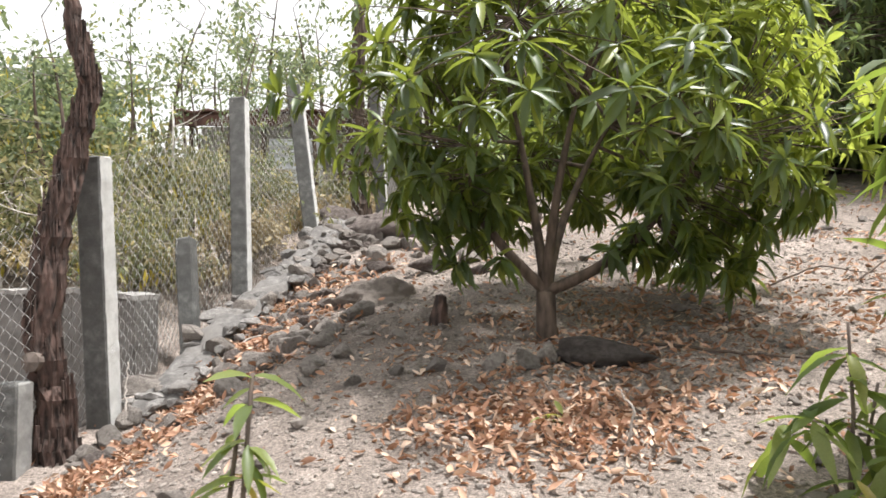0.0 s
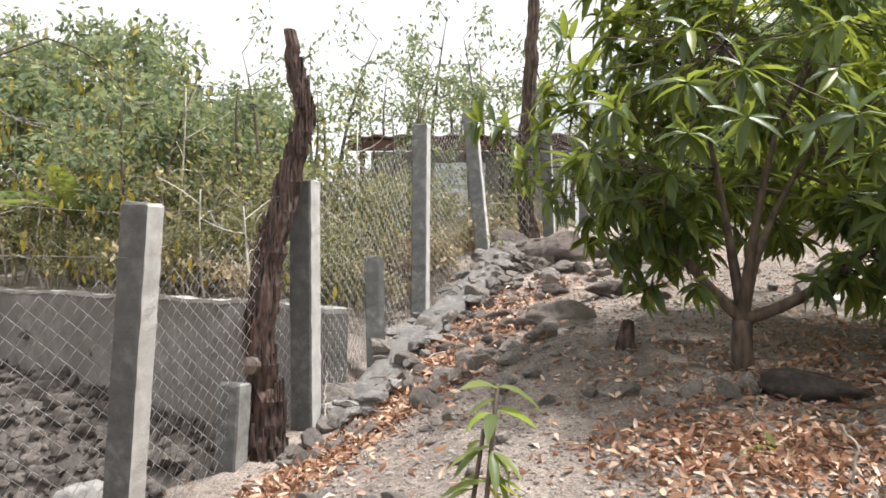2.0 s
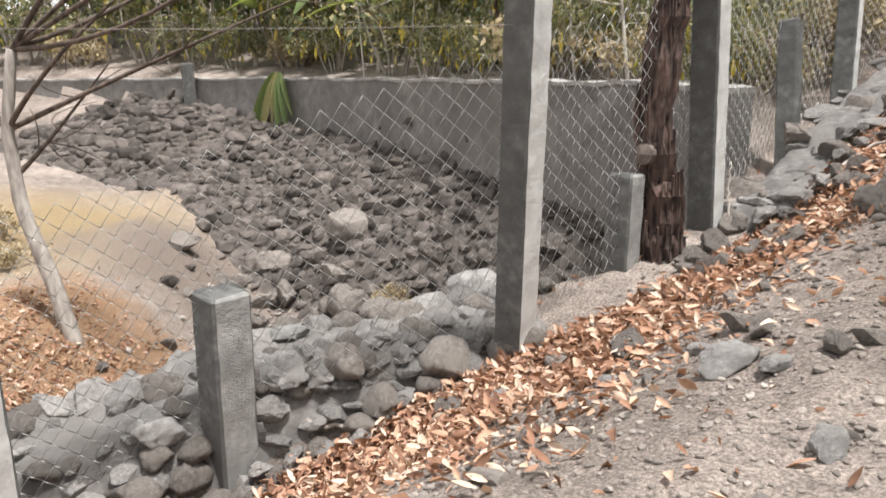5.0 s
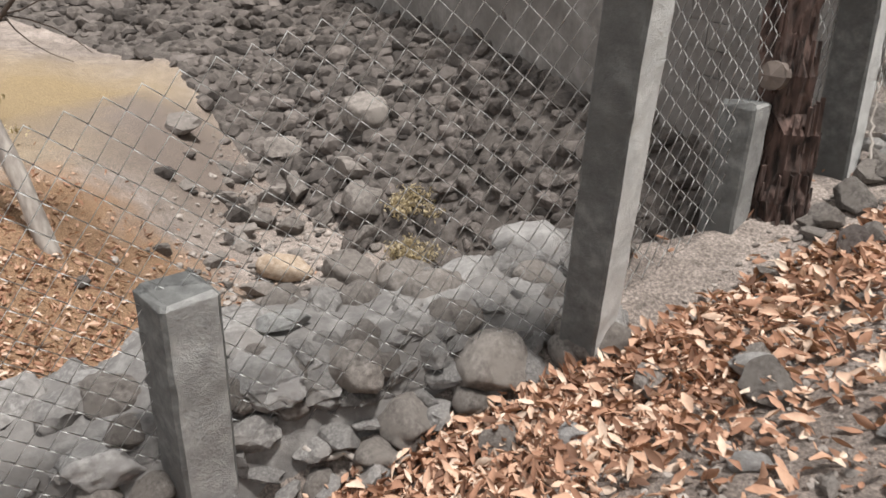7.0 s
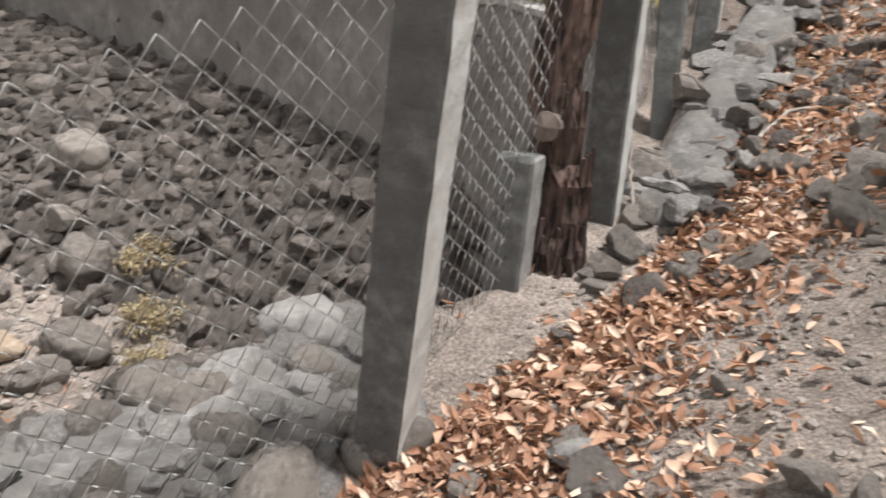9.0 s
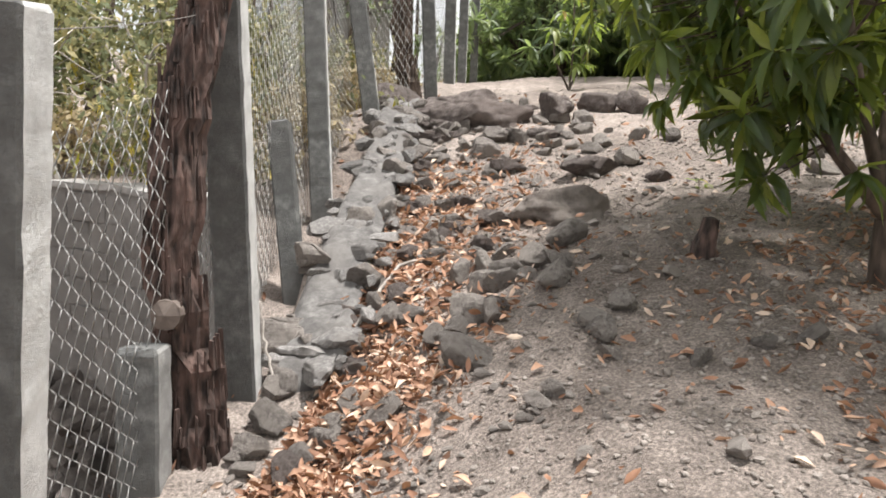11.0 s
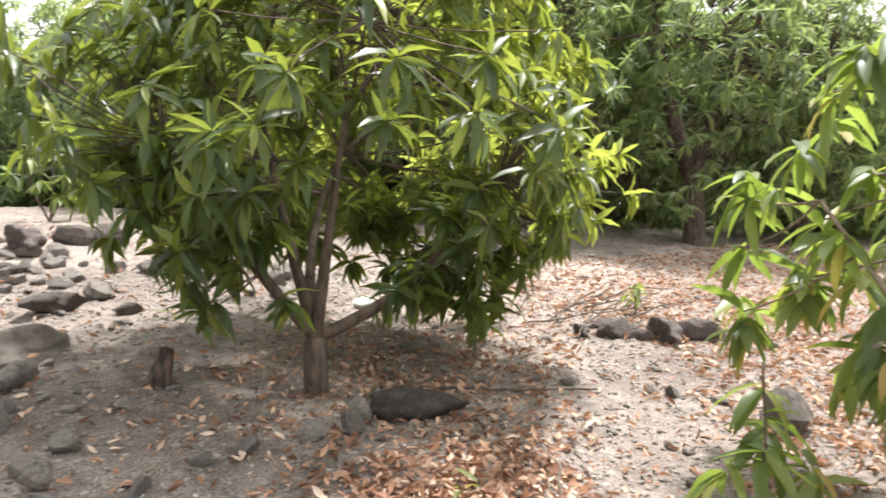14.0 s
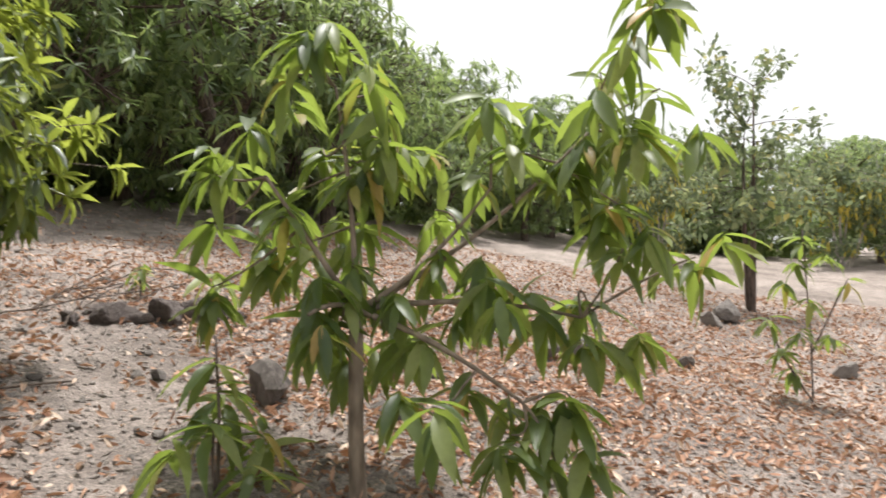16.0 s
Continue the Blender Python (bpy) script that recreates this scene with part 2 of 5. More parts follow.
M_SHEET = grainy("zinc_sheet", [(0.3, (0.42, 0.44, 0.47)), (0.7, (0.62, 0.64, 0.67))], 3, 0.8, 0.2, 0.004, 0.5)
M_RUST = grainy("rusted_roof_sheet", [(0.3, (0.05, 0.03, 0.025)), (0.7, (0.16, 0.09, 0.07))], 4, 0.8, 0.4, 0.01, 0.85)

# ---- mesh tools ----
rng = np.random.default_rng(7)


def mesh_np(name, V, F, mat, smooth=False):
    me = bpy.data.meshes.new(name)
    V, F = np.asarray(V, np.float32), np.asarray(F, np.int32)
    k = F.shape[1]
    me.vertices.add(len(V))
    me.vertices.foreach_set("co", V.ravel())
    me.loops.add(F.size)
    me.loops.foreach_set("vertex_index", F.ravel())
    me.polygons.add(len(F))
    me.polygons.foreach_set("loop_start", np.arange(0, F.size, k, dtype=np.int32))
    me.polygons.foreach_set("loop_total", np.full(len(F), k, np.int32))
    me.polygons.foreach_set("use_smooth", np.full(len(F), smooth, bool))
    me.update(calc_edges=True)
    me.validate()
    me.materials.append(mat)
    return me


class Geo:
    """Gathers quads (a triangle repeats its last corner no more: all faces are quads or all triangles)."""

    def __init__(self):
        self.v, self.f, self.n = [], [], 0

    def add(self, V, F):
        self.v.append(np.asarray(V, float))
        self.f.append(np.asarray(F, int) + self.n)
        self.n += len(V)

    def tube(self, pts, radii, sides=6, rough=0.0):
        pts = np.asarray(pts, float)
        radii = np.broadcast_to(np.asarray(radii, float), (len(pts),))
        tan = np.gradient(pts, axis=0)
        tan /= np.linalg.norm(tan, axis=1)[:, None] + 1e-9
        ref = np.array([0.0, 0, 1]) if abs(tan[0][2]) < 0.9 else np.array([1.0, 0, 0])
        V = []
        for p, t, r in zip(pts, tan, radii):
            a = np.cross(t, ref)
            a /= np.linalg.norm(a) + 1e-9
            b = np.cross(t, a)
            ref = ref if abs(t @ ref) < 0.95 else a
            for i in range(sides):
                w = 2 * math.pi * i / sides
                rr = r * (1 + (rng.uniform(-rough, rough) if rough else 0))
                V.append(p + rr * (math.cos(w) * a + math.sin(w) * b))
        F = [(k * sides + i, k * sides + (i + 1) % sides, (k + 1) * sides + (i + 1) % sides, (k + 1) * sides + i)
             for k in range(len(pts) - 1) for i in range(sides)]
        c = len(V)
        V.append(pts[-1] + tan[-1] * radii[-1] * 0.3)
        top = (len(pts) - 1) * sides
        F += [(top + i, top + i + 1, top + (i + 2) % sides, c) for i in range(0, sides - 1, 2)]
        self.add(V, F)

    def mesh(self, name, mat, smooth=True):
        return mesh_np(name, np.concatenate(self.v), np.concatenate(self.f), mat, smooth)


def child(name, me, parent, label="", m=None):
    ob = new(name, me)
    ob.parent = parent
    if m is not None:
        ob.matrix_basis = m
    if label:
        ob["label"] = label
    return ob


def thing(name, label, category, at=(0, 0, 0), me=None, group="", kind="", m=None):
    ob = tagged(new(name, me), label, category, group, kind)
    ob.matrix_basis = m if m is not None else Matrix.Translation(at)
    return ob


def unit(v):
    v = np.asarray(v, float)
    return v / (np.linalg.norm(v, axis=-1, keepdims=True) + 1e-9)


def leaf_shape(stations=(0, 0.3, 0.65, 1.0), widths=(0.15, 0.9, 0.85, 0.02), width=0.22, droop=0.25, fold=0.06, curl=0.0):
    """A blade one long along +x, creased along its midrib, its tip hanging."""
    V = []
    for s, w in zip(stations, widths):
        z = -droop * s * s
        h = w * width / 2
        V += [(s, -h, z + fold * w + curl * w * s), (s, 0, z), (s, h, z + fold * w - curl * w * s)]
    F = []
    for i in range(len(stations) - 1):
        a = 3 * i
        F += [(a, a + 1, a + 4, a + 3), (a + 1, a + 2, a + 5, a + 4)]
    return np.array(V), np.array(F)


def frames(dirs, ups):
    x = unit(dirs)
    y = unit(np.cross(ups, x))
    z = np.cross(x, y)
    return np.stack([x, y, z], axis=2)


def spread(shape, R, pos, size):
    """Copies of one shape, turned by R, set at pos and scaled by size, as one set of vertices and faces."""
    V, F = shape
    size = np.asarray(size, float)
    S = size[:, None, None] if size.ndim == 1 else size[:, None, :]
    out = np.einsum("nij,nkj->nki", R, V[None] * S) + np.asarray(pos)[:, None]
    FF = F[None] + (np.arange(len(pos)) * len(V))[:, None, None]
    return out.reshape(-1, 3), FF.reshape(-1, F.shape[1])


def rock_mesh(name, seed, mat, flat=0.7, lump=0.2, sub=2, cuts=12, smooth=False, deep=0.0):
    """A stone about one across: a lumpy ball trimmed by random planes, so that it has faces and edges."""
    r = np.random.default_rng(seed)
    bm = bmesh.new()
    bmesh.ops.create_icosphere(bm, subdivisions=sub, radius=0.5)
    off = Vector((seed * 3.7, seed * 1.3, -seed * 2.1))
    planes = [(Vector(unit(r.normal(size=3)) * 1.0), r.uniform(0.27, 0.43) - deep) for _ in range(cuts)]
    for v in bm.verts:
        d = v.co.normalized()
        c = d * 0.5 * (1 + lump * noise.noise(d * 1.5 + off))
        for nrm, far in planes:
            over = c.dot(nrm) - far
            if over > 0:
                c = c - nrm * over * 0.94
        c = c * (1 + 0.07 * noise.noise(d * 5 + off) + (0.05 * noise.noise(d * 12 + off) + 0.025 * noise.noise(d * 28 + off) if sub > 2 else 0))
        v.co = Vector((c.x * 1.15, c.y, c.z * flat * 1.25))
    me = bpy.data.meshes.new(name)
    bm.to_mesh(me)
    bm.free()
    me.polygons.foreach_set("use_smooth", np.full(len(me.polygons), smooth, bool))
    me.materials.append(mat)
    return me


# ---- the lie of the land ----
FENCE_Y = [-30, -6, 0, 1.45, 2.2, 3.45, 4.95, 5.95, 7.0, 9.0, 12.0, 13.8, 20, 60]
FENCE_X = [-22, -8.0, -4.6, -3.7, -3.22, -2.66, -2.22, -2.04, -1.85, -1.52, -0.42, 0.0, 1.45, 12.0]
FENCE_Z = [-0.75, -0.75, -0.75, -0.66, -0.50, -0.08, 0.27, 0.68, 1.0, 1.66, 2.18, 2.33, 2.6, 3.2]
WALL_X = [-100, -29.2, -22.6, -18.5, -15.3, -12.6, -9.96, -6.64, -4.93, -3.55, -2.5, -1]
WALL_Y = [4.7, 4.7, 7.16, 9.47, 10.54, 11.04, 10.31, 8.65, 7.71, 7.01, 6.06, 5.5]
WALL_TOP = [0.89, 0.89, 0.89, 0.89, 0.89, 0.90, 0.93, 1.0, 1.04, 1.06, 1.08, 1.08]
BAND_X = [-29, -22.6, -18.5, -15.3, -12.9, -10.0, -6.6, -4.9, -2.5]
BAND_Z = [0.62, 0.55, 0.5, 0.38, 0.0, -0.15, -0.06, -0.03, -0.05]
RUN_X, RUN = [-20, -10, -6.6, -4.4, -2.5], [4.0, 3.6, 2.4, 1.7, 1.2]      # how far the rubble slope runs out from the wall


def smooth01(a, b, v):
    t = np.clip((v - a) / (b - a), 0, 1)
    return t * t * (3 - 2 * t)


def field(x, y):
    zy = np.interp(y, [-400, -20, -3, 0, 9, 14, 20, 40, 400], [-0.9, -0.7, -0.33, -0.01, 1.79, 2.42, 2.65, 2.9, 3.2])
    zx = np.interp(x, [-20, 0.2, 1.2, 25, 60, 400], [-0.5, 0.0, 0.06, 1.62, 2.2, 3.0])
    return zy + zx


def ground(x, y):
    x, y = np.asarray(x, float), np.asarray(y, float)
    fx, fz = np.interp(y, FENCE_Y, FENCE_X), np.interp(y, FENCE_Y, FENCE_Z)
    s = (x - fx) * 0.96
    east = field(x, y) - (field(fx, y) - fz) * np.exp(-(np.maximum(s, 0) / 1.15) ** 2)
    yw, band = np.interp(x, WALL_X, WALL_Y), np.interp(x, BAND_X, BAND_Z)
    top = np.interp(x, WALL_X, WALL_TOP)
    # the creek runs to the north-west below the slope; south-west of it a low sandy bank
    d = -0.72 * (x + 7.8) - 0.70 * (y - 6.2)
    bed = -2.05 + 1.12 * smooth01(0.2, 2.3, d) + 0.5 * smooth01(2.5, 9.0, d) + 0.06 * np.sin(x * 1.7) * np.sin(y * 1.3)
    bed = bed + smooth01(-13, -24, x) * 1.2
    run = np.interp(x, RUN_X, RUN)
    slope = bed + (band - bed) * smooth01(yw - run, yw + 0.5, y) ** 0.9
    back = top - 0.06 + (0.08 + 0.10 * smooth01(-7, -13, x)) * np.minimum(np.maximum(y - yw, 0), 22)
    west = np.where(y > yw + 0.12, back, slope)
    w = smooth01(np.interp(y, [3.2, 3.8, 4.3], [0.6, 0.55, 0.12]), np.interp(y, [0, 2.6, 3.9, 4.4, 6.0], [2.9, 2.9, 1.9, 1.25, 1.25]), -s)
    west = fz * (1 - w) + west * w
    # a crest of stones just beyond the fence
    west = west + np.clip(-0.04 - fz, 0, 0.35) * smooth01(0.06, 0.3, -s) * smooth01(1.5, 0.8, -s) * smooth01(0.6, 2.0, y)
    # the ground lies lower behind the stone kerb
    kerb_y = smooth01(5.3, 6.0, y) * smooth01(8.8, 8.0, y)
    west = west - 0.30 * kerb_y * smooth01(2.0, 0.4, -s)
    return np.where(s >= 0, east, west)


def axis_steps(lo, hi, step, far):
    core = np.arange(lo, hi + step / 2, step)
    g = step * 1.35 ** np.arange(1, 40)
    out = np.cumsum(g)
    out = out[out < far]
    return np.concatenate([lo - out[::-1], core, hi + out])


gx, gy = axis_steps(-13.5, 8, 0.075, 600), axis_steps(-2.5, 15, 0.075, 600)
GX, GY = np.meshgrid(gx, gy)
GZ = ground(GX, GY)
near = (np.abs(GX) < 16) & (np.abs(GY) < 18)
for sc, amp in ((0.9, 0.03), (3.1, 0.018), (9.0, 0.009)):
    ph = rng.uniform(0, 6, 6)
    wob = (np.sin(GX * sc * 1.7 + ph[0] + 1.3 * np.sin(GY * sc + ph[1])) * np.sin(GY * sc * 1.9 + ph[2] + 1.1 * np.sin(GX * sc * 0.8 + ph[3])))
    GZ = GZ + amp * wob * near
GZ = GZ + rng.uniform(-0.006, 0.006, GZ.shape) * near
nx, ny = len(gx), len(gy)


def surface(x, y):
    """The ground's height, bumps included."""
    x, y = np.asarray(x, float), np.asarray(y, float)
    i = np.clip(np.searchsorted(gx, x) - 1, 0, nx - 2)
    j = np.clip(np.searchsorted(gy, y) - 1, 0, ny - 2)
    u, v = (x - gx[i]) / (gx[i + 1] - gx[i]), (y - gy[j]) / (gy[j + 1] - gy[j])
    return (GZ[j, i] * (1 - u) + GZ[j, i + 1] * u) * (1 - v) + (GZ[j + 1, i] * (1 - u) + GZ[j + 1, i + 1] * u) * v


def zg(x, y):
    return float(surface(x, y))


ii = (np.arange(ny - 1)[:, None] * nx + np.arange(nx - 1)[None]).ravel()
tagged(new("ground", mesh_np("ground", np.stack([GX, GY, GZ], -1).reshape(-1, 3), np.stack([ii, ii + 1, ii + 1 + nx, ii + nx], 1), M_SOIL, True)),
       "dry dusty brown-grey earth with pebbles", "ground", kind="structure")

# ---- retaining wall beyond the creek ----
def ribbon(xs, ys, z0, z1, thick):
    g = Geo()
    P = np.stack([xs, ys], 1)
    t = unit(np.gradient(P, axis=0))
    nrm = np.stack([-t[:, 1], t[:, 0]], 1)
    k = len(xs)
    a, b = P, P + nrm * thick
    V = np.concatenate([np.c_[a, z0], np.c_[a, z1], np.c_[b, z1], np.c_[b, z0]])
    F = []
    for i in range(k - 1):
        for q in range(4):
            r = (q + 1) % 4
            F.append((q * k + i, q * k + i + 1, r * k + i + 1, r * k + i))
    F += [(0, k, 2 * k, 3 * k), (k - 1, 4 * k - 1, 3 * k - 1, 2 * k - 1)]
    g.add(V, F)
    return g


wx = np.arange(-29, -2.45, 0.12)[::-1]
wy = np.interp(wx, WALL_X, WALL_Y)
wz1 = np.interp(wx, WALL_X, WALL_TOP) + 0.012 * np.sin(wx * 3.1) + 0.01 * np.sin(wx * 11) + rng.uniform(-0.006, 0.006, len(wx))
wall = tagged(new("retaining_wall"), "long grey concrete retaining wall above a stone slope", "wall", kind="structure")
child("wall_band", ribbon(wx, wy, np.interp(wx, BAND_X, BAND_Z) - 0.6, wz1, -0.2).mesh("wall_band", M_WALL, False), wall)

tp = unit(np.gradient(np.stack([wx, wy], 1), axis=0))
front = np.stack([-tp[:, 1], tp[:, 0]], 1)
child("coping", ribbon(wx + front[:, 0] * 0.02, wy + front[:, 1] * 0.02, wz1 - 0.012, wz1 + 0.03, -0.24).mesh("coping", M_LIME2, False), wall, "pale cement coping")
run_s = np.concatenate([[0], np.cumsum(np.hypot(np.diff(wx), np.diff(wy)))])


def wall_block(s0, s1, z0, z1):
    """A concrete block standing 5 mm proud of the wall's face."""
    V = []
    for sv in (s0, s1):
        c = np.array([np.interp(sv, run_s, wx), np.interp(sv, run_s, wy)])
        nv = np.array([np.interp(sv, run_s, front[:, 0]), np.interp(sv, run_s, front[:, 1])])
        for o in (-0.03, 0.005):
            for z in (z0, z1):
                V.append((*(c + nv * o), z))
    return mesh_np("block", V, [(2, 6, 7, 3), (0, 2, 3, 1), (6, 4, 5, 7), (3, 7, 5, 1), (0, 4, 6, 2)], M_WALL, False)


for row in range(5):
    s0 = 0.02 + (0.2 if row % 2 else 0.0)
    while s0 < 2.0:
        top_z = float(np.interp(s0 + 0.2, run_s, np.interp(wx, WALL_X, WALL_TOP))) - 0.03 - row * 0.2
        if top_z - 0.19 > np.interp(np.interp(s0, run_s, wx), BAND_X, BAND_Z) - 0.15:
            child("block", wall_block(s0, s0 + 0.388, top_z - 0.188, top_z), wall)
        s0 += 0.4

# ---- fence ----
def post_mesh(name, h, w, seed, chip=0.008, lit_side=True, lit_mat=None):
    """A square cast post with worn arrises and a rough top, from 0.3 m under the ground to h."""
    r = np.random.default_rng(seed)
    zs = np.concatenate([[-0.3], np.arange(0, h - 0.02, 0.07), [h - 0.015, h]])
    c, V = 0.14, []
    ring = [(-1 + c, -1), (1 - c, -1), (1, -1 + c), (1, 1 - c), (1 - c, 1), (-1 + c, 1), (-1, 1 - c), (-1, -1 + c)]
    for i, z in enumerate(zs):
        k = 0.86 if i == len(zs) - 1 else 1.0
        for px, py in ring:
            V.append((px * w / 2 * k + r.normal(0, chip / 6), py * w / 2 * k + r.normal(0, chip / 6), z + (r.normal(0, 0.006) if i > len(zs) - 3 else 0)))
    n = len(zs)
    F = [(a * 8 + q, a * 8 + (q + 1) % 8, a * 8 + 8 + (q + 1) % 8, a * 8 + 8 + q) for a in range(n - 1) for q in range(8)]
    t = (n - 1) * 8
    F += [(t, t + 1, t + 2, t + 7), (t + 7, t + 2, t + 3, t + 6), (t + 6, t + 3, t + 4, t + 5)]
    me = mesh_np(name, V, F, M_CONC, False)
    me.materials.append(lit_mat or M_SUNCOAT)
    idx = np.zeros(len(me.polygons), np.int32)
    idx[2:(n - 1) * 8:8] = 1 if lit_side else 0           # the side towards the field: pale cement layer, brightened in colour to imitate sunlight
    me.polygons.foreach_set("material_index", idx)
    return me


def fence_post(x, y, h, w, lean_x, lean_y, turn, seed, label, z=None):
    """lean: metres that the top stands off the base."""
    z = zg(x, y) if z is None else z
    up = Vector((lean_x, lean_y, h)).normalized()
    q = Vector((0, 0, 1)).rotation_difference(up).to_matrix().to_4x4()
    m = Matrix.Translation((x, y, z)) @ q @ pose(0, 0, 0, 0, 0, turn)
    return thing("fence_post", label, "fence post", me=post_mesh("fence_post", math.hypot(h, lean_x, lean_y), w, seed, lit_side=True, lit_mat=M_SUNCOAT if h > 1.4 else M_LITFACE_BRICK if h < 0.8 else M_CONC), group="concrete fence posts", m=m)


TALL = "tall weathered grey concrete fence post, chipped edges"
SHORT = "short leaning concrete bracing post beside the fence"
POSTS = [  # x, y, height, width, lean x, lean y, turn, label
    (-3.75, 1.40, 1.75, 0.14, 0.05, 0.0, -12, TALL),
    (-3.40, 2.24, 0.72, 0.185, 0.03, 0.0, -6, SHORT),
    (-2.66, 3.44, 1.86, 0.155, 0.16, -0.16, -4, TALL),
    (-2.54, 4.42, 0.54, 0.16, 0.0, 0.03, -6, SHORT),
    (-2.26, 5.02, 1.78, 0.17, -0.06, -0.03, -5, TALL),
    (-2.09, 6.26, 1.10, 0.14, -0.12, 0.2, -4, SHORT),
    (-1.96, 7.35, 2.18, 0.16, -0.11, 0.28, -4, TALL),
    (-1.55, 8.92, 1.78, 0.165, -0.25, 0.2, -4, TALL),
    (-0.83, 10.32, 1.78, 0.15, -0.11, 0.0, -4, TALL),
    (-0.38, 12.18, 2.0, 0.15, -0.02, 0.0, -12, TALL),
    (0.16, 14.62, 2.0, 0.15, 0.0, 0.0, -12, TALL),
    (0.75, 16.95, 2.0, 0.15, 0.0, 0.0, -12, TALL),
    (1.40, 19.8, 2.0, 0.15, 0.0, 0.0, -12, TALL),
    (1.95, 22.0, 2.0, 0.15, 0.0, 0.0, -12, TALL),
]
for i, (x, y, h, w, lx, ly, tr, lab) in enumerate(POSTS):
    fence_post(x, y, h, w, lx, ly, tr, 40 + i, lab)


def chain_link(a0, a1, b0, b1, cell=0.085, wire=0.0016, seed=1):
    """Woven wire from the edge a0-a1 (foot, head) to the edge b0-b1: every wire a zigzag from foot to head."""
    r = np.random.default_rng(seed)
    a0, a1, b0, b1 = (np.asarray(p, float) for p in (a0, a1, b0, b1))
    n = max(2, int(np.linalg.norm(b0 - a0) / cell * 2))
    rows = int(np.linalg.norm(a1 - a0) / cell * 2)
    side = unit(np.cross(b0 - a0, (0, 0, 1)))
    g = Geo()
    ph = r.uniform(0, 6, 2)
    for i in range(n):
        pts = []
        for k in range(rows + 1):
            u = (i + 0.5 + (0.5 if k % 2 else -0.5) * (1 if i % 2 else -1)) / n
            v = k / rows
            p = (a0 * (1 - u) + b0 * u) * (1 - v) + (a1 * (1 - u) + b1 * u) * v
            bow = 0.03 * math.sin(u * 5 + ph[0]) * math.sin(v * 3 + ph[1])
            pts.append(p + side * (bow + 0.0035 * (1 if (i + k) % 2 else -1)))
        pts = np.array(pts)
        V = np.concatenate([pts + side * wire, pts + np.array([0, 0, wire]) - side * wire, pts - np.array([0, 0, wire]) - side * wire])
        m = len(pts)
        F = [(q * m + k, q * m + k + 1, ((q + 1) % 3) * m + k + 1, ((q + 1) % 3) * m + k) for k in range(m - 1) for q in range(3)]
        g.add(V, F)
    return g


TALLS = [p for p in POSTS if p[7] == TALL]
fence = thing("chain_link_fence", "rusty galvanised chain-link fence hung on concrete posts", "fence")
for i, (p, q) in enumerate(zip(TALLS[:-1], TALLS[1:])):
    if i > 6:
        break
    za, zb = zg(p[0], p[1]), zg(q[0], q[1])
    f = 0.80 if i < 2 else 0.93
    off = np.array([-0.12, 0.02, 0])
    ends = []
    for (x, y, h, w, lx, ly, *_), z in ((p, za), (q, zb)):
        ends.append((np.array([x + lx * 0.03, y, z + 0.04]) + off, np.array([x + lx * f, y + ly * f, z + h * f]) + off))
    big = i > 3
    child("wire_mesh", chain_link(ends[0][0], ends[0][1], ends[1][0], ends[1][1], 0.098 if not big else 0.13, 0.002, seed=i).mesh("wire_mesh", M_WIRE, True), fence)


def strand(p, q, sag, r=0.0016, barbs=True, seed=0):
    rr = np.random.default_rng(seed)
    p, q = np.asarray(p, float), np.asarray(q, float)
    u = np.linspace(0, 1, 25)
    pts = p + (q - p) * u[:, None]
    pts[:, 2] -= sag * 4 * u * (1 - u)
    g = Geo()
    g.tube(pts, r, 4)
    if barbs:
        L = np.linalg.norm(q - p)
        for s in np.arange(0.1, L, 0.14):
            c = p + (q - p) * s / L
            c[2] -= sag * 4 * (s / L) * (1 - s / L)
            d = unit(rr.normal(size=3)) * 0.016
            g.tube([c - d, c + d], 0.0013, 3)
    return g


A_TOP = np.array([-2.66 + 0.16, 3.46 - 0.16, zg(-2.66, 3.46) + 1.86])
for k, (a, b, sg) in enumerate([
        ((-4.6, 0.2, 1.75), A_TOP - (0, 0, 0.06), 0.02), ((-4.6, 0.2, 1.52), A_TOP - (0, 0, 0.28), 0.03),
        ((-4.6, 0.2, 2.15), (-2.35, 4.5, 2.22), 0.04), ((-4.6, 0.2, 2.5), (-2.3, 4.5, 2.5), 0.05),
        (A_TOP - (0, 0, 0.06), (-2.35, 4.97, 2.0), 0.02), ((-2.35, 4.97, 2.02), (-2.05, 7.35, 2.92), 0.03), ((-2.35, 4.97, 1.9), (-2.05, 7.35, 2.8), 0.04),
        ((-2.05, 7.35, 2.95), (-1.85, 9.1, 3.45), 0.03)]):
    thing("barbed_wire", "thin grey barbed wire strand strung between posts", "barbed wire", me=strand(a, b, sg, seed=k).mesh("barbed_wire", M_OLDWIRE), group="barbed wire strands")
tall_stick = thing("fence_post", "tall grey wooden stake holding barbed wire", "fence post", group="concrete fence posts")
gst = Geo()
gst.tube([(-4.62, 0.2, -0.8), (-4.6, 0.2, 1.0), (-4.6, 0.2, 2.6)], [0.05, 0.045, 0.04], 7, 0.1)
child("stake", gst.mesh("stake", M_PALE), tall_stick)

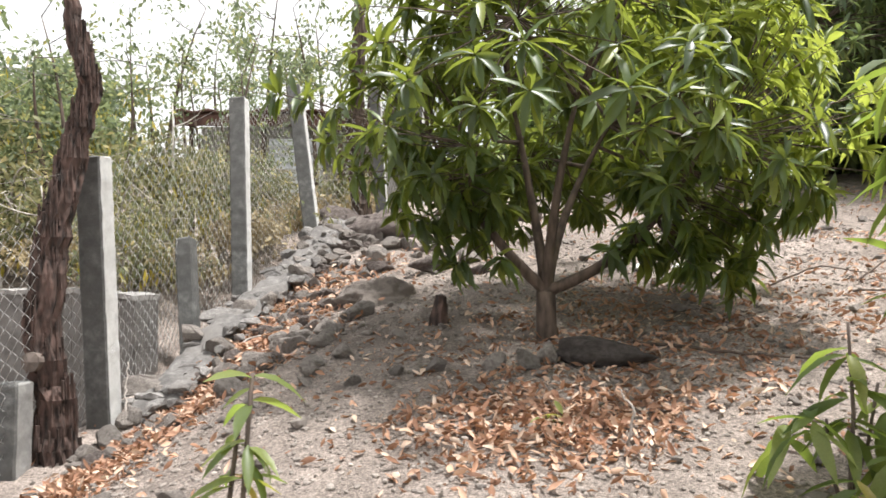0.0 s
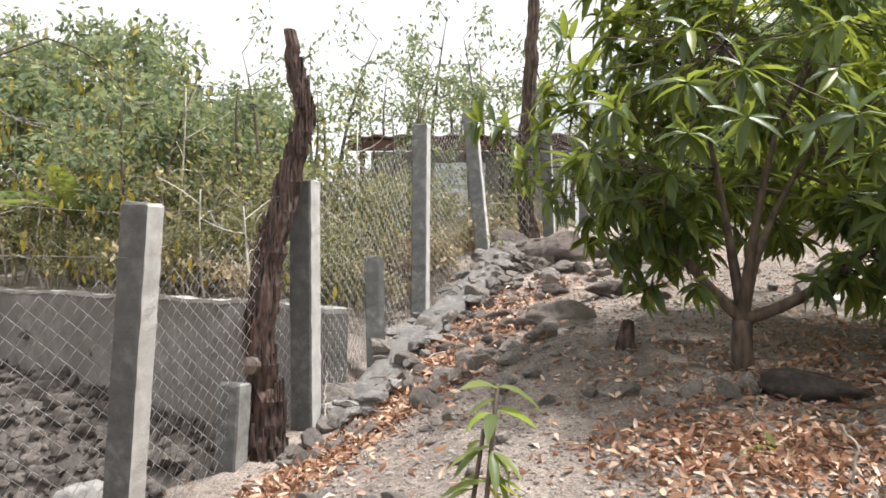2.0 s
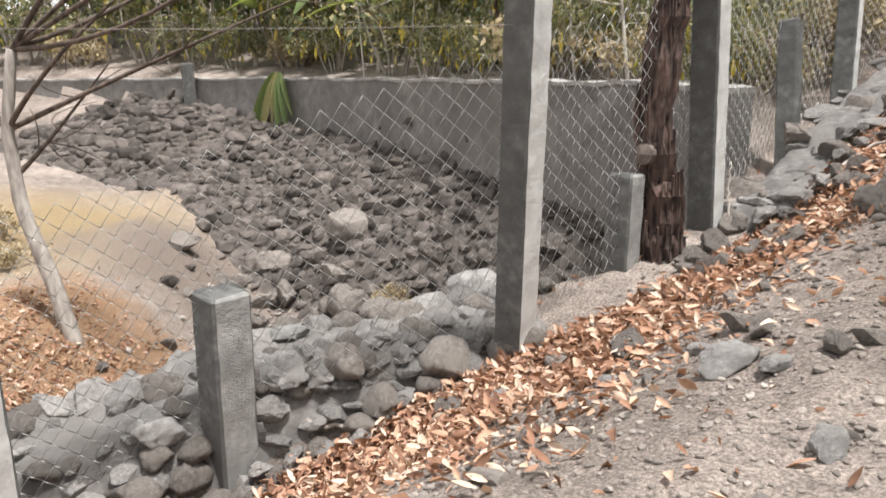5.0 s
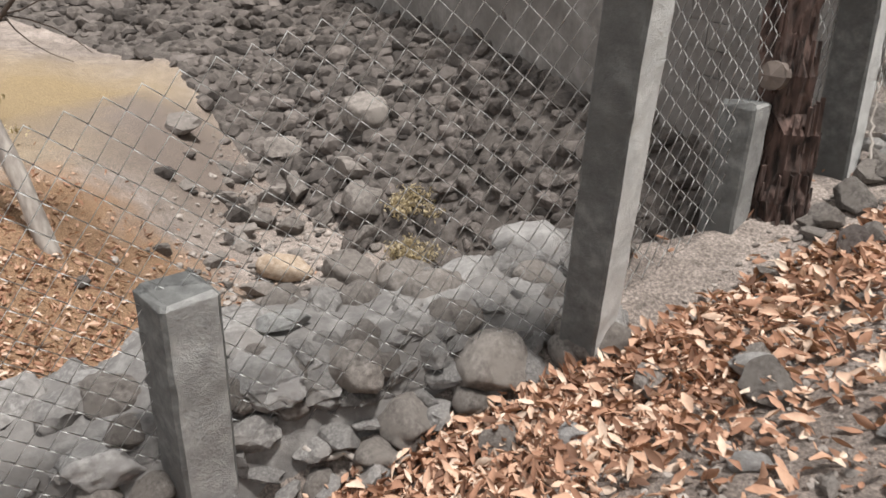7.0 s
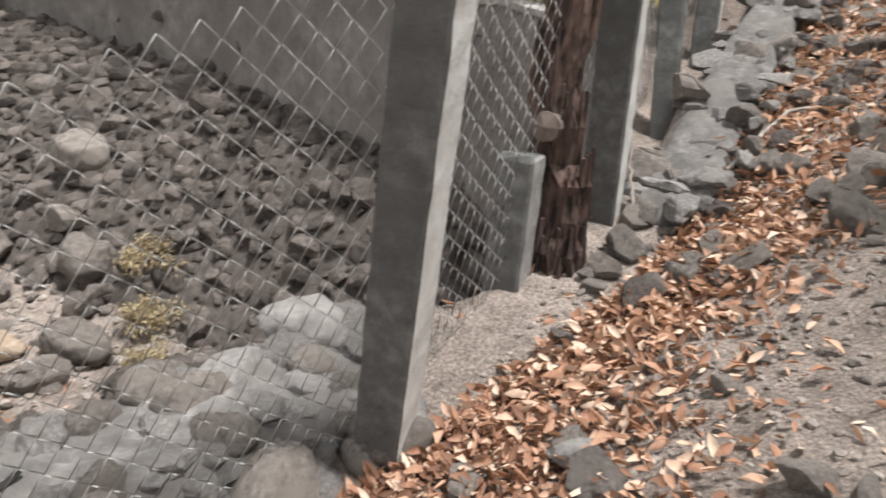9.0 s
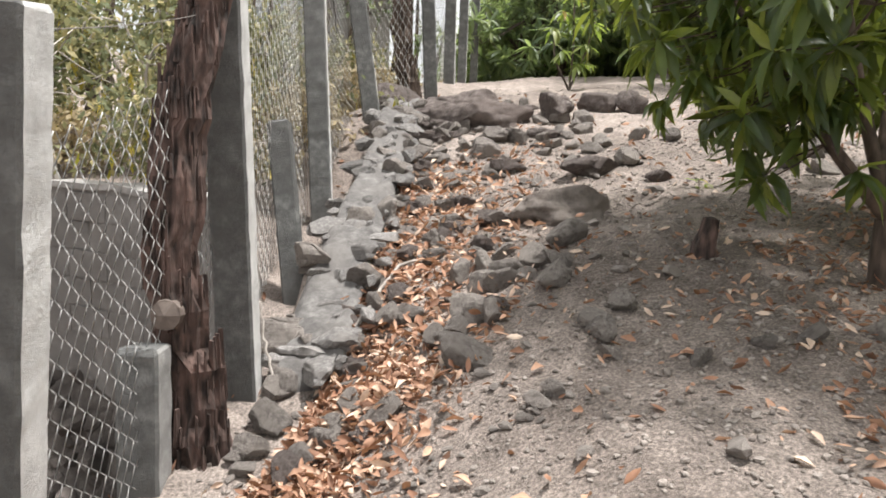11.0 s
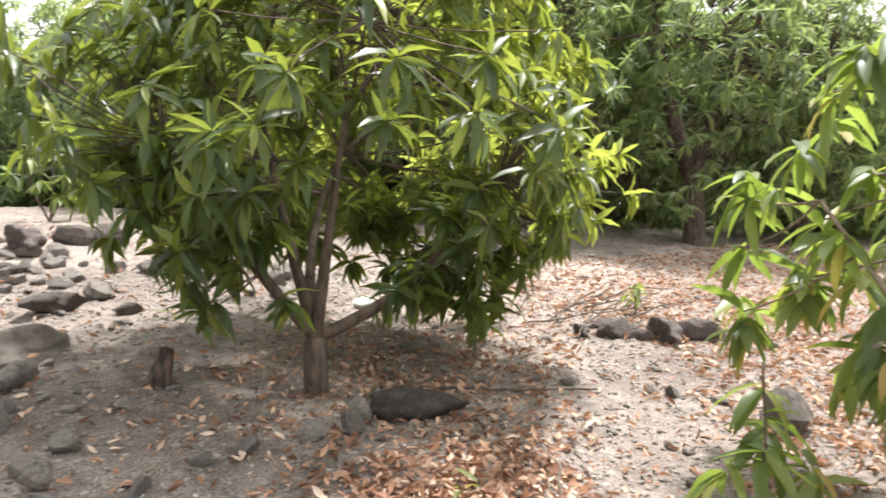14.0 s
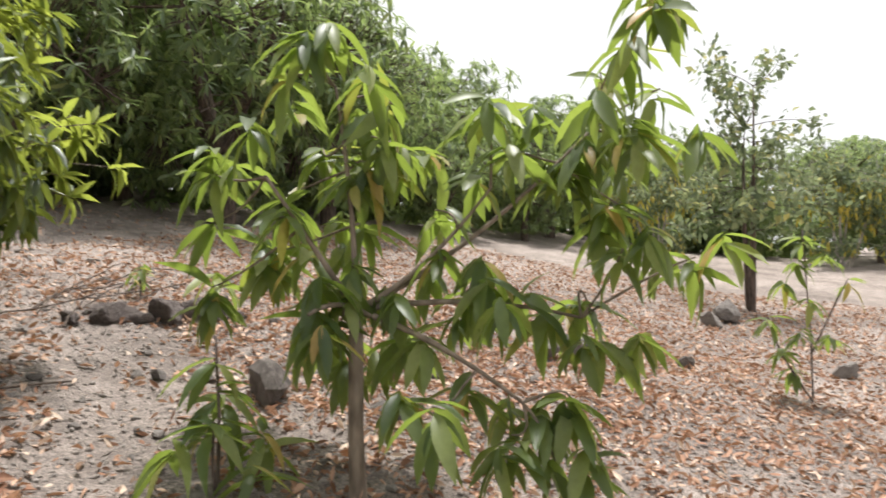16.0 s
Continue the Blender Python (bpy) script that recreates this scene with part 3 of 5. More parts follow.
# ---- dead trunk in the fence ----
def snag(name, pts, radii, label, mat, knot=None):
    ob = thing(name, label, "tree trunk", pts[0])
    p = np.array(pts) - np.array(pts[0])
    u = np.linspace(0, 1, 46)
    uu = np.linspace(0, 1, len(pts))
    cv = np.stack([np.interp(u, uu, p[:, k]) for k in range(3)], 1)
    cv[1:-1, :2] += rng.normal(0, 0.009, (44, 2))
    g = Geo()
    rows, sides = len(cv), 26
    flute = 1 + 0.13 * np.sin(np.arange(sides) * 2.4) + rng.uniform(-0.10, 0.10, sides)
    V = []
    for k in range(rows):
        w = np.arange(sides) * 2 * np.pi / sides + 0.9 * u[k]
        rr = np.interp(u[k], uu, radii) * (flute + 0.06 * np.sin(u[k] * 31 + np.arange(sides) * 1.7) + rng.uniform(-0.035, 0.035, sides))
        V += list(zip(cv[k, 0] + rr * np.cos(w), cv[k, 1] + rr * np.sin(w), np.full(sides, cv[k, 2])))
    V.append(tuple(cv[-1] + (0, 0, -0.02)))
    F = [(k * sides + i, k * sides + (i + 1) % sides, (k + 1) * sides + (i + 1) % sides, (k + 1) * sides + i) for k in range(rows - 1) for i in range(sides)]
    F += [((rows - 1) * sides + i, (rows - 1) * sides + i + 1, (rows - 1) * sides + (i + 2) % sides, rows * sides) for i in range(0, sides, 2)]
    g.add(V, F)
    child("trunk", g.mesh("trunk", mat, False), ob)
    g = Geo()
    for _ in range(750):
        k = rng.integers(1, 40)
        a = rng.uniform(0, 6.28)
        rad = np.interp(u[k], uu, radii)
        c = cv[k] + rad * 0.98 * np.array([math.cos(a), math.sin(a), 0])
        tdir = np.array([-math.sin(a), math.cos(a), 0])
        ln, wd = rng.uniform(0.04, 0.16), rng.uniform(0.003, 0.010)
        o = np.array([math.cos(a), math.sin(a), 0]) * rng.uniform(0.004, 0.016)
        tdir = unit(tdir + rng.normal(0, 0.4, 3))
        V = [c - tdir * wd - o * 0.5, c + tdir * wd - o * 0.5, c + tdir * wd * 0.7 + (0, 0, ln) - o, c - tdir * wd * 0.7 + (0, 0, ln) - o,
             c - tdir * wd * 0.7 + o, c + tdir * wd * 0.7 + o, c + tdir * wd * 0.4 + (0, 0, ln) + o * 0.5, c - tdir * wd * 0.4 + (0, 0, ln) + o * 0.5]
        g.add(V, [(0, 1, 5, 4), (1, 2, 6, 5), (2, 3, 7, 6), (3, 0, 4, 7), (4, 5, 6, 7)])
    tagged(child("bark", g.mesh("bark", mat, False), ob), kind="stuff")
    if knot:
        kp, kr, kd = knot
        kp = np.array(kp) - np.array(pts[0])
        g = Geo()
        g.tube([kp - np.array(kd) * 0.09, kp], [kr * 1.1, kr * 1.0], 12, 0.06)
        child("cut_limb", g.mesh("cut_limb", M_CUT, False), ob, "sawn-off pale limb stub")
    return ob


Zt = zg(-2.38, 4.62)
snag("dead_tree_trunk", [(-2.37, 4.64, Zt - 0.15), (-2.39, 4.64, Zt + 0.25), (-2.48, 4.64, Zt + 0.7), (-2.46, 4.68, Zt + 1.2), (-2.40, 4.74, Zt + 1.6), (-2.31, 4.8, Zt + 2.0), (-2.25, 4.82, Zt + 2.3), (-2.36, 4.84, Zt + 2.62), (-2.41, 4.84, Zt + 2.95)],
     [0.14, 0.105, 0.10, 0.095, 0.085, 0.066, 0.052, 0.05, 0.038], "dead dark reddish-brown tree trunk with flaking bark, snapped off", M_DEAD, ((-2.47, 4.50, Zt + 0.60), 0.06, (-0.1, -0.98, 0.1)))
Z2 = zg(-1.06, 10.2)
snag("dead_tree_trunk", [(-1.06, 10.2, Z2 - 0.1), (-1.17, 10.2, Z2 + 0.5), (-1.22, 10.2, Z2 + 1.2), (-1.15, 10.2, Z2 + 2.0), (-1.12, 10.2, Z2 + 3.4)], [0.13, 0.09, 0.09, 0.085, 0.07],
     "crooked brown tree trunk standing in the fence line", M_BARK)

# ---- trees ----
def curve_to(a, b, bend, n=7):
    a, b = np.asarray(a, float), np.asarray(b, float)
    u = np.linspace(0, 1, n)[:, None]
    return a + (b - a) * u + np.asarray(bend) * (4 * u * (1 - u))


def skeleton_tree(trunk, mains, cloud, r0, seed, subs=5):
    """trunk: points; mains: ends of the main limbs; cloud: places of the twig tips. Returns wood and tip directions."""
    r = np.random.default_rng(seed)
    wood = Geo()
    trunk = np.asarray(trunk, float)
    wood.tube(trunk, np.linspace(r0 * 1.25, r0, len(trunk)), 9, 0.05)
    top, nodes = trunk[-1], []
    for e in mains:
        c = curve_to(top, e, r.normal(0, 0.06, 3) + (0, 0, -0.03), 9)
        wood.tube(c, np.linspace(r0 * 0.66, r0 * 0.22, 9), 7, 0.04)
        nodes += list(c[3:])
    nodes = np.array(nodes)
    cen = cloud.mean(0)
    subsn = []
    for k in r.choice(len(cloud), min(len(mains) * subs, len(cloud)), replace=False):
        e = cloud[k] * 0.75 + cen * 0.25
        j = np.argmin(np.linalg.norm(nodes - e, axis=1))
        c = curve_to(nodes[j], e, r.normal(0, 0.04, 3), 6)
        wood.tube(c, np.linspace(r0 * 0.24, r0 * 0.09, 6), 5)
        subsn += list(c[2:])
    nodes = np.concatenate([nodes, np.array(subsn)])
    dirs = []
    for p in cloud:
        j = np.argmin(np.linalg.norm(nodes - p, axis=1))
        c = curve_to(nodes[j], p, r.normal(0, 0.02, 3) + (0, 0, -0.02), 4)
        wood.tube(c, np.linspace(r0 * 0.09, 0.003, 4), 3)
        dirs.append(p - c[-2])
    return wood, unit(np.array(dirs))


def whorls(tips, dirs, seed, per=(9, 14), length=(0.13, 0.22), droop=0.5, spread_a=(45, 100)):
    """Leaves set round the twig tips: places, frames and lengths."""
    r = np.random.default_rng(seed)
    P, D, U, L = [], [], [], []
    for p, d in zip(tips, dirs):
        a = unit(np.cross(d, r.normal(size=3)))
        b = np.cross(d, a)
        k = r.integers(*per)
        for i in range(k):
            w = 2.4 * i + r.uniform(-0.3, 0.3)
            t = radians(r.uniform(*spread_a))
            o = math.cos(w) * a + math.sin(w) * b
            v = math.cos(t) * d + math.sin(t) * o
            v = v + np.array([0, 0, -droop * r.uniform(0.4, 1.2)])
            P.append(p - d * r.uniform(0, 0.07))
            D.append(v)
            U.append(np.array([0, 0, 1.0]) + 0.5 * d + r.normal(0, 0.35, 3))
            L.append(r.uniform(*length))
    return np.array(P), frames(np.array(D), np.array(U)), np.array(L)


def blob_cloud(cen, rad, n, seed, inner=0.45, floor_z=None, lobes=0.22):
    r = np.random.default_rng(seed)
    d = unit(r.normal(size=(n, 3)))
    k = 1 + lobes * np.sin(d[:, 0] * 5 + seed) * np.sin(d[:, 1] * 4 + 2 * seed) + lobes * np.sin(d[:, 2] * 6 + seed * 3)
    q = r.uniform(inner ** 3, 1, n) ** (1 / 3)
    P = np.asarray(cen) + d * (q * k)[:, None] * np.asarray(rad)
    if floor_z is not None:
        P[:, 2] = np.where(P[:, 2] < floor_z, floor_z + np.abs(r.normal(0, 0.12, n)), P[:, 2])
    return P


LEAF_A = leaf_shape(width=0.24, droop=0.22)
LEAF_B = leaf_shape(width=0.26, droop=0.45, curl=0.05)
LEAF_N = leaf_shape((0, 0.2, 0.45, 0.75, 1.0), (0.12, 0.75, 1.0, 0.75, 0.02), 0.27, 0.35, 0.05, 0.03)


def crown_mesh(name, P, R, L, mat):
    h = len(P) // 2
    V1, F1 = spread(LEAF_A, R[:h], P[:h], L[:h])
    V2, F2 = spread(LEAF_B, R[h:], P[h:], L[h:])
    return mesh_np(name, np.concatenate([V1, V2]), np.concatenate([F1, F2 + len(V1)]), mat, True)


# the mango tree beside the path
MX, MY = 0.64, 4.66
MZ = zg(MX, MY)
mango = thing("mango_tree", "leafy green mango tree with a short forked trunk", "tree", (MX, MY, MZ))
MC = np.array([0.32, 0.10, 1.62])
mc = blob_cloud(MC, (1.60, 1.45, 1.5), 760, 3, 0.5, None, 0.16)
# open underneath, so that the limbs show
low = mc[:, 2] < 0.55 + 0.62 * np.exp(-(np.hypot(mc[:, 0] - 0.1, mc[:, 1] + 0.1) / 0.85) ** 4) + 0.28 * smooth01(0.2, -0.9, mc[:, 1])
mc = mc[~low]
LOW_TIPS = ((-0.62, 0.16, 0.72, 15), (-0.45, 0.1, 0.92, 10), (-0.8, 0.1, 1.0, 10), (0.75, -0.3, 0.58, 12), (1.12, -0.15, 0.52, 14), (1.45, -0.3, 0.9, 10), (1.2, 0.3, 0.62, 10), (-0.9, 0.5, 1.2, 8), (1.0, 0.7, 0.7, 8), (0.62, -0.4, 0.95, 10), (1.75, -0.4, 1.3, 10), (-0.35, 0.75, 0.85, 8))
rm = np.random.default_rng(17)
for cx, cy, cz, k in LOW_TIPS:
    mc = np.concatenate([mc, np.array([cx, cy, cz]) + rm.normal(0, 1, (k, 3)) * (0.16, 0.16, 0.12)])
wood, md = skeleton_tree([(0.02, 0, -0.12), (0.005, 0, 0.02), (0.0, 0, 0.14), (0.0, 0, 0.29)],
                         [(-0.72, 0.3, 1.3), (-0.2, 0.3, 1.6), (0.2, 0.05, 1.5), (0.8, -0.5, 1.15), (0.5, 0.5, 1.4)], mc, 0.060, 5)
md = unit(md + unit(mc - np.array([0.1, 0, 1.2])) * 0.8 + (0, 0, 0.35))
child("trunk", wood.mesh("trunk", M_BARK), mango)
# tips towards the sun take the brighter leaf colour in place of sunlight
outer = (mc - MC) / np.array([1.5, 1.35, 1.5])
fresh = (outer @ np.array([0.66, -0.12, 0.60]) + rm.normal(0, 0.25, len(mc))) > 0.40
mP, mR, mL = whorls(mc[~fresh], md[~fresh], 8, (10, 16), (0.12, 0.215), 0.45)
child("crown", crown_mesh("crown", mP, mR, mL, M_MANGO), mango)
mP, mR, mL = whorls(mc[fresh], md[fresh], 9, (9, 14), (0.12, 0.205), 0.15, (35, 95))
child("new_growth", crown_mesh("new_growth", mP, mR, mL, M_SUNLEAF), mango, "new leaves tinted bright yellow-green for the sunny side")

# orchard trees behind
def orchard_tree(seed, h, rad, n, label, at, leaf=0.3, mat=None, low=0.2, pale=False, mid=0.56, name="orchard_tree"):
    ob = thing(name, label, "tree" if h > 3 else "bush", at, group=name.replace("_", " ") + "s")
    cl = blob_cloud((0, 0, h * mid), (rad, rad, h * 0.46), n, seed, 0.55, h * low)
    wd, dd = skeleton_tree([(0, 0, -0.2), (0.03, 0, h * 0.1), (0, 0.03, h * 0.2)],
                           [(rad * 0.5 * math.cos(a), rad * 0.5 * math.sin(a), h * (0.5 + 0.25 * (k % 2))) for k, a in enumerate(np.arange(0, 6.2, 1.05))], cl, 0.028 * h, seed)
    dd = unit(dd + unit(cl - np.array([0, 0, h * 0.45])) + (0, 0, 0.3))
    child("trunk", wd.mesh("trunk", M_PALE if pale else M_BARK), ob)
    P, R, L = whorls(cl, dd, seed, (8, 12), (leaf * 0.7, leaf * 1.2), 0.5)
    child("crown", crown_mesh("crown", P, R, L, mat or M_ORCH_HAZE), ob)
    return ob


def place(x, y, turn=0.0, size=1.0, dz=0.0, sz=None):
    return Matrix.Translation((x, y, zg(x, y) + dz)) @ pose(0, 0, 0, 0, 0, turn) @ Matrix.Diagonal((size, size, sz or size, 1))


DARK = "tall dense dark green mango tree in the orchard behind"
o1 = orchard_tree(11, 5.2, 2.3, 980, DARK, (9.3, 7.3, zg(9.3, 7.3)), 0.22, None, 0.07)
o2 = orchard_tree(12, 4.6, 2.1, 820, DARK, (4.6, 10.6, zg(4.6, 10.6)), 0.22, None, 0.04)
for x, y, t, s in ((12.2, 6.8, 40, 0.94), (11.0, 10.5, 100, 1.15), (14.8, 5.2, 200, 0.52), (16.0, 8.5, 280, 1.02), (8.0, 11.5, 20, 1.15), (17.5, 3.8, 150, 0.58), (7.2, 14.0, 75, 1.2)):
    copy_thing(o1, place(x, y, t, s))
for x, y, t, s in ((3.7, 14.2, 80, 0.85), (2.75, 17.6, 33, 0.7), (6.0, 15.5, 140, 1.2), (4.4, 18.5, 210, 1.1), (6.0, 23.0, 10, 1.2), (9.5, 19.0, 45, 1.3), (13, 17, 300, 1.3), (13.5, 12.5, 20, 1.2), (17.5, 13, 160, 1.3), (21, 11, 80, 1.3), (24.5, 8, 230, 1.2), (9.6, 14.5, 110, 1.1), (7.0, 9.3, 260, 1.0), (20.5, 3.5, 30, 0.9), (23.5, 1.5, 190, 0.85), (26.0, -2.0, 90, 0.85), (24, -6, 300, 0.8), (20, 7.5, 10, 0.72), (28, 3, 100, 0.9), (34, -14, 0, 1.2), (37, -8, 60, 1.2), (39, -2, 120, 1.2), (38, 5, 180, 1.3), (36, 11, 240, 1.3), (33, 17, 300, 1.3), (28, 22, 30, 1.4), (23, 26, 90, 1.4), (17, 29, 150, 1.4), (11, 31, 210, 1.4), (31, -20, 45, 1.2),
                   (28, 13, 200, 1.3), (24, 17, 20, 1.3), (18, 21, 90, 1.3), (32, 7.5, 140, 0.95), (26, -11, 10, 0.9), (30.5, -6.5, 77, 1.0), (12, 24, 20, 1.3), (3.2, 24.0, 70, 0.75), (3.4, 22.0, 160, 0.8), (4.0, 30.0, 250, 0.8)):
    copy_thing(o2, place(x, y, t, s))
o3 = orchard_tree(13, 2.3, 2.3, 420, "dense dark green undergrowth below the orchard trees", (13.0, 9.0, zg(13.0, 9.0)), 0.3, None, 0.02, False, 0.3, "undergrowth_bush")
for k, (x, y) in enumerate(((10.5, 12.0), (16.5, 6.8), (19.0, 5.4), (8.2, 13.2), (22.0, 4.6), (25.5, 3.0), (27.0, -0.5), (28.0, -4.5), (28.5, -9.0), (29, -13.5), (14.5, 14.5), (19.5, 10.0), (24, 6.5), (5.0, 17.0), (10.5, 17.5), (16, 10.5), (30, -18), (31, 1.5), (2.3, 18.5), (3.4, 26.0))):
    copy_thing(o3, place(x, y, 47 * k % 360, 0.85 + 0.1 * (k % 4)))

# the young mango beside the path
TX, TY = 1.66, 2.10
TZ = zg(TX, TY)
young = thing("young_mango_tree", "young mango tree, thin trunk, drooping yellow-green leaves", "tree", (TX, TY, TZ))
TIPS = np.array([[0.14, 0.75, 1.42], [0.23, 0.81, 1.2], [0.18, 0.79, 0.89], [0.38, 0.53, 1.31], [0.38, 0.57, 1.05], [0.06, 0.19, 1.96], [0.15, 0.4, 1.85], [0.37, 0.3, 1.54], [0.09, -0.14, 1.67], [0.09, -0.02, 1.41], [0.35, -0.11, 1.51], [0.2, -0.51, 1.63], [0.35, -0.61, 1.49], [0.21, -0.29, 1.22], [0.22, 0.05, 1.16], [0.1, -1.11, 1.86], [0.27, -1.0, 1.78], [0.35, -1.24, 1.71], [0.27, -1.08, 1.58], [0.36, -0.86, 1.37], [0.36, -1.06, 1.23], [0.18, -1.08, 1.04], [0.37, -1.37, 1.0], [0.27, -0.42, 0.86], [0.22, -0.64, 0.86], [0.16, 0.24, 0.78], [0.41, 0.26, 0.65], [0.21, -0.14, 0.67], [0.37, -0.93, 0.8], [0.02, -0.87, 0.47], [-0.08, -0.66, 0.33], [-0.02, -0.82, 0.22], [-0.19, -0.44, 0.45]])
gw = Geo()
gw.tube([(0, 0, -0.1), (0.0, 0.01, 0.3), (-0.01, 0.0, 0.6), (0.0, 0.0, 0.86)], [0.042, 0.034, 0.032, 0.03], 9, 0.04)
limbs = [curve_to((0, 0, 0.8), e, b, 9) for e, b in (((0.14, -0.55, 1.30), (0, 0, -0.06)), ((0.35, -0.95, 1.55), (0, 0.03, -0.09)), ((-0.2, 0.3, 1.35), (0, 0, 0)),
                                                   ((0.05, 0.1, 1.75), (0.05, 0, 0)), ((0.3, -0.9, 0.75), (0, 0, 0.05)), ((-0.05, -0.7, 0.45), (0, 0, 0.04)), ((-0.25, 0.1, 0.8), (0, 0, 0.03)))]
lnodes = []
for c in limbs:
    gw.tube(c, np.linspace(0.016, 0.007, 9), 6, 0.03)
    lnodes += list(c[2:])
lnodes = np.array(lnodes)
tdir = []
for p in TIPS:
    j = np.argmin(np.linalg.norm(lnodes - p, axis=1))
    c = curve_to(lnodes[j], p, rng.normal(0, 0.03, 3), 6)
    gw.tube(c, np.linspace(0.007, 0.004, 6), 5)
    tdir.append(unit(p - c[-2]) * 0.6 + (0, 0, 0.6))
child("trunk", gw.mesh("trunk", bark("young_mango_bark", (0.13, 0.10, 0.075), (0.27, 0.215, 0.165), 24, 0.004)), young)


def leaf_meshes(mat, tag):
    out = []
    for k, (w, d, cu) in enumerate(((0.25, 0.3, 0.03), (0.27, 0.5, -0.04), (0.23, 0.15, 0.05), (0.26, 0.65, 0.0))):
        V, F = leaf_shape((0, 0.18, 0.42, 0.72, 1.0), (0.10, 0.75, 1.0, 0.7, 0.02), w, d, 0.05, cu)
        out.append(mesh_np("leaf", V, F, mat, True))
    return out


YOUNG = leaf_meshes(M_MANGO2, "young")


def hang_leaves(parent, P, R, L, meshes):
    for i in range(len(P)):
        m = Matrix([[*R[i][k] * L[i], P[i][k]] for k in range(3)] + [[0, 0, 0, 1]])
        child("leaf", meshes[i % len(meshes)], parent, m=m)


lp, lr, ll = whorls(TIPS, unit(np.array(tdir)), 21, (8, 11), (0.16, 0.27), 0.75, (40, 105))
hang_leaves(young, lp[:300], lr[:300], ll[:300], YOUNG)
more = np.concatenate([TIPS + rng.normal(0, 0.10, TIPS.shape) + rng.normal(0, 0.22, (len(TIPS), 1)) * (0.95, 0.3, 0), TIPS + rng.normal(0, 0.14, TIPS.shape), lnodes[::3] + rng.normal(0, 0.05, lnodes[::3].shape)])
lp, lr, ll = whorls(more, np.tile([[0.0, 0.1, 1.0]], (len(more), 1)), 22, (8, 13), (0.14, 0.26), 0.95, (50, 115))
tagged(child("foliage", mesh_np("foliage", *spread(LEAF_N, lr, lp, ll), M_MANGO2, True), young), kind="stuff")


def sapling(name, label, x, y, stems, tips, per, length, seed, mats, r0=0.009, droop=0.6):
    ob = thing(name, label, "sapling", (x, y, zg(x, y)))
    for pts in stems:
        g = Geo()
        u = np.linspace(0, 1, 9)
        pts = np.array(pts, float)
        cv = np.stack([np.interp(u, np.linspace(0, 1, len(pts)), pts[:, k]) for k in range(3)], 1)
        g.tube(cv, np.linspace(r0, r0 * 0.6, 9), 7, 0.06)
        child("stem", g.mesh("stem", M_STEM), ob)
    tips = np.array(tips, float)
    P, R, L = whorls(tips, np.tile(np.array([[0.0, 0, 1]]), (len(tips), 1)), seed, per, length, droop, (50, 110))
    hang_leaves(ob, P, R, L, mats)
    return ob


M_STEM = bark("sapling_stem_bark", (0.06, 0.045, 0.04), (0.17, 0.13, 0.11), 30, 0.003)
sapling("mango_sapling", "small mango sapling with few drooping leaves", -0.57, 2.12, [[(0, 0, -0.1), (0.0, 0, 0.3), (0.03, 0.01, 0.74)], [(-0.06, 0.02, -0.1), (-0.06, 0.02, 0.2), (-0.01, 0.02, 0.6)]],
        [(0.03, 0.01, 0.74), (0.025, 0.01, 0.68), (0.02, 0.0, 0.60), (0.01, 0, 0.50), (-0.01, 0.02, 0.6), (-0.03, 0.02, 0.48), (-0.06, 0.02, 0.26)], (3, 5), (0.11, 0.17), 31, YOUNG, 0.011, 0.7)
sapling("mango_sapling", "bushy low mango sapling with broad green leaves", 1.40, 2.60, [[(0, 0, -0.1), (0.02, 0, 0.3), (0.0, 0, 0.62)], [(0, 0, -0.1), (-0.08, -0.03, 0.15), (-0.1, -0.05, 0.3)], [(0, 0, 0), (0.1, 0.05, 0.2), (0.15, 0.08, 0.4)]],
        [(0, 0, 0.55), (0.0, 0, 0.42), (-0.16, -0.08, 0.32), (0.2, 0.08, 0.36), (0.1, -0.15, 0.22), (-0.18, 0.08, 0.25), (0.0, 0.0, 0.3), (-0.08, -0.2, 0.14), (0.22, -0.1, 0.16)], (6, 9), (0.16, 0.26), 32, YOUNG)
sapling("mango_sapling", "tiny yellow-green sapling among the stones", 3.96, 4.87, [[(0, 0, -0.05), (0.02, 0, 0.15), (0.0, 0, 0.28)]], [(0, 0, 0.28), (0.05, 0, 0.2), (-0.05, 0.03, 0.22), (0.08, 0.02, 0.3)], (6, 8), (0.09, 0.14), 33, YOUNG)
sapling("mango_sapling", "thin sapling with sparse pale leaves", 5.37, -0.37, [[(0, 0, -0.1), (0.04, 0, 0.5), (0.05, 0.05, 1.4)], [(0, 0, 0), (-0.1, 0.25, 0.4), (-0.15, 0.35, 0.7)], [(0.02, 0, 0.4), (0.1, -0.2, 0.8), (0.1, -0.3, 1.0)]],
        [(0.05, 0.05, 1.35), (0.05, 0.1, 1.15), (0.0, -0.1, 1.2), (-0.15, 0.35, 0.7), (-0.1, 0.25, 0.45), (0.1, -0.3, 1.0), (0.06, 0.2, 1.0), (0.05, 0.0, 0.85), (0, 0.15, 0.3), (0.0, -0.12, 0.55), (-0.05, 0.1, 0.6)], (8, 12), (0.14, 0.22), 34, YOUNG)
sapling("weed_plant", "small fresh green weed on bare soil", 0.45, 6.15, [[(0, 0, -0.03), (0, 0, 0.06)]], [(0, 0, 0.06), (0.04, 0, 0.05)], (5, 7), (0.06, 0.1), 35, YOUNG, 0.004, 0.2)
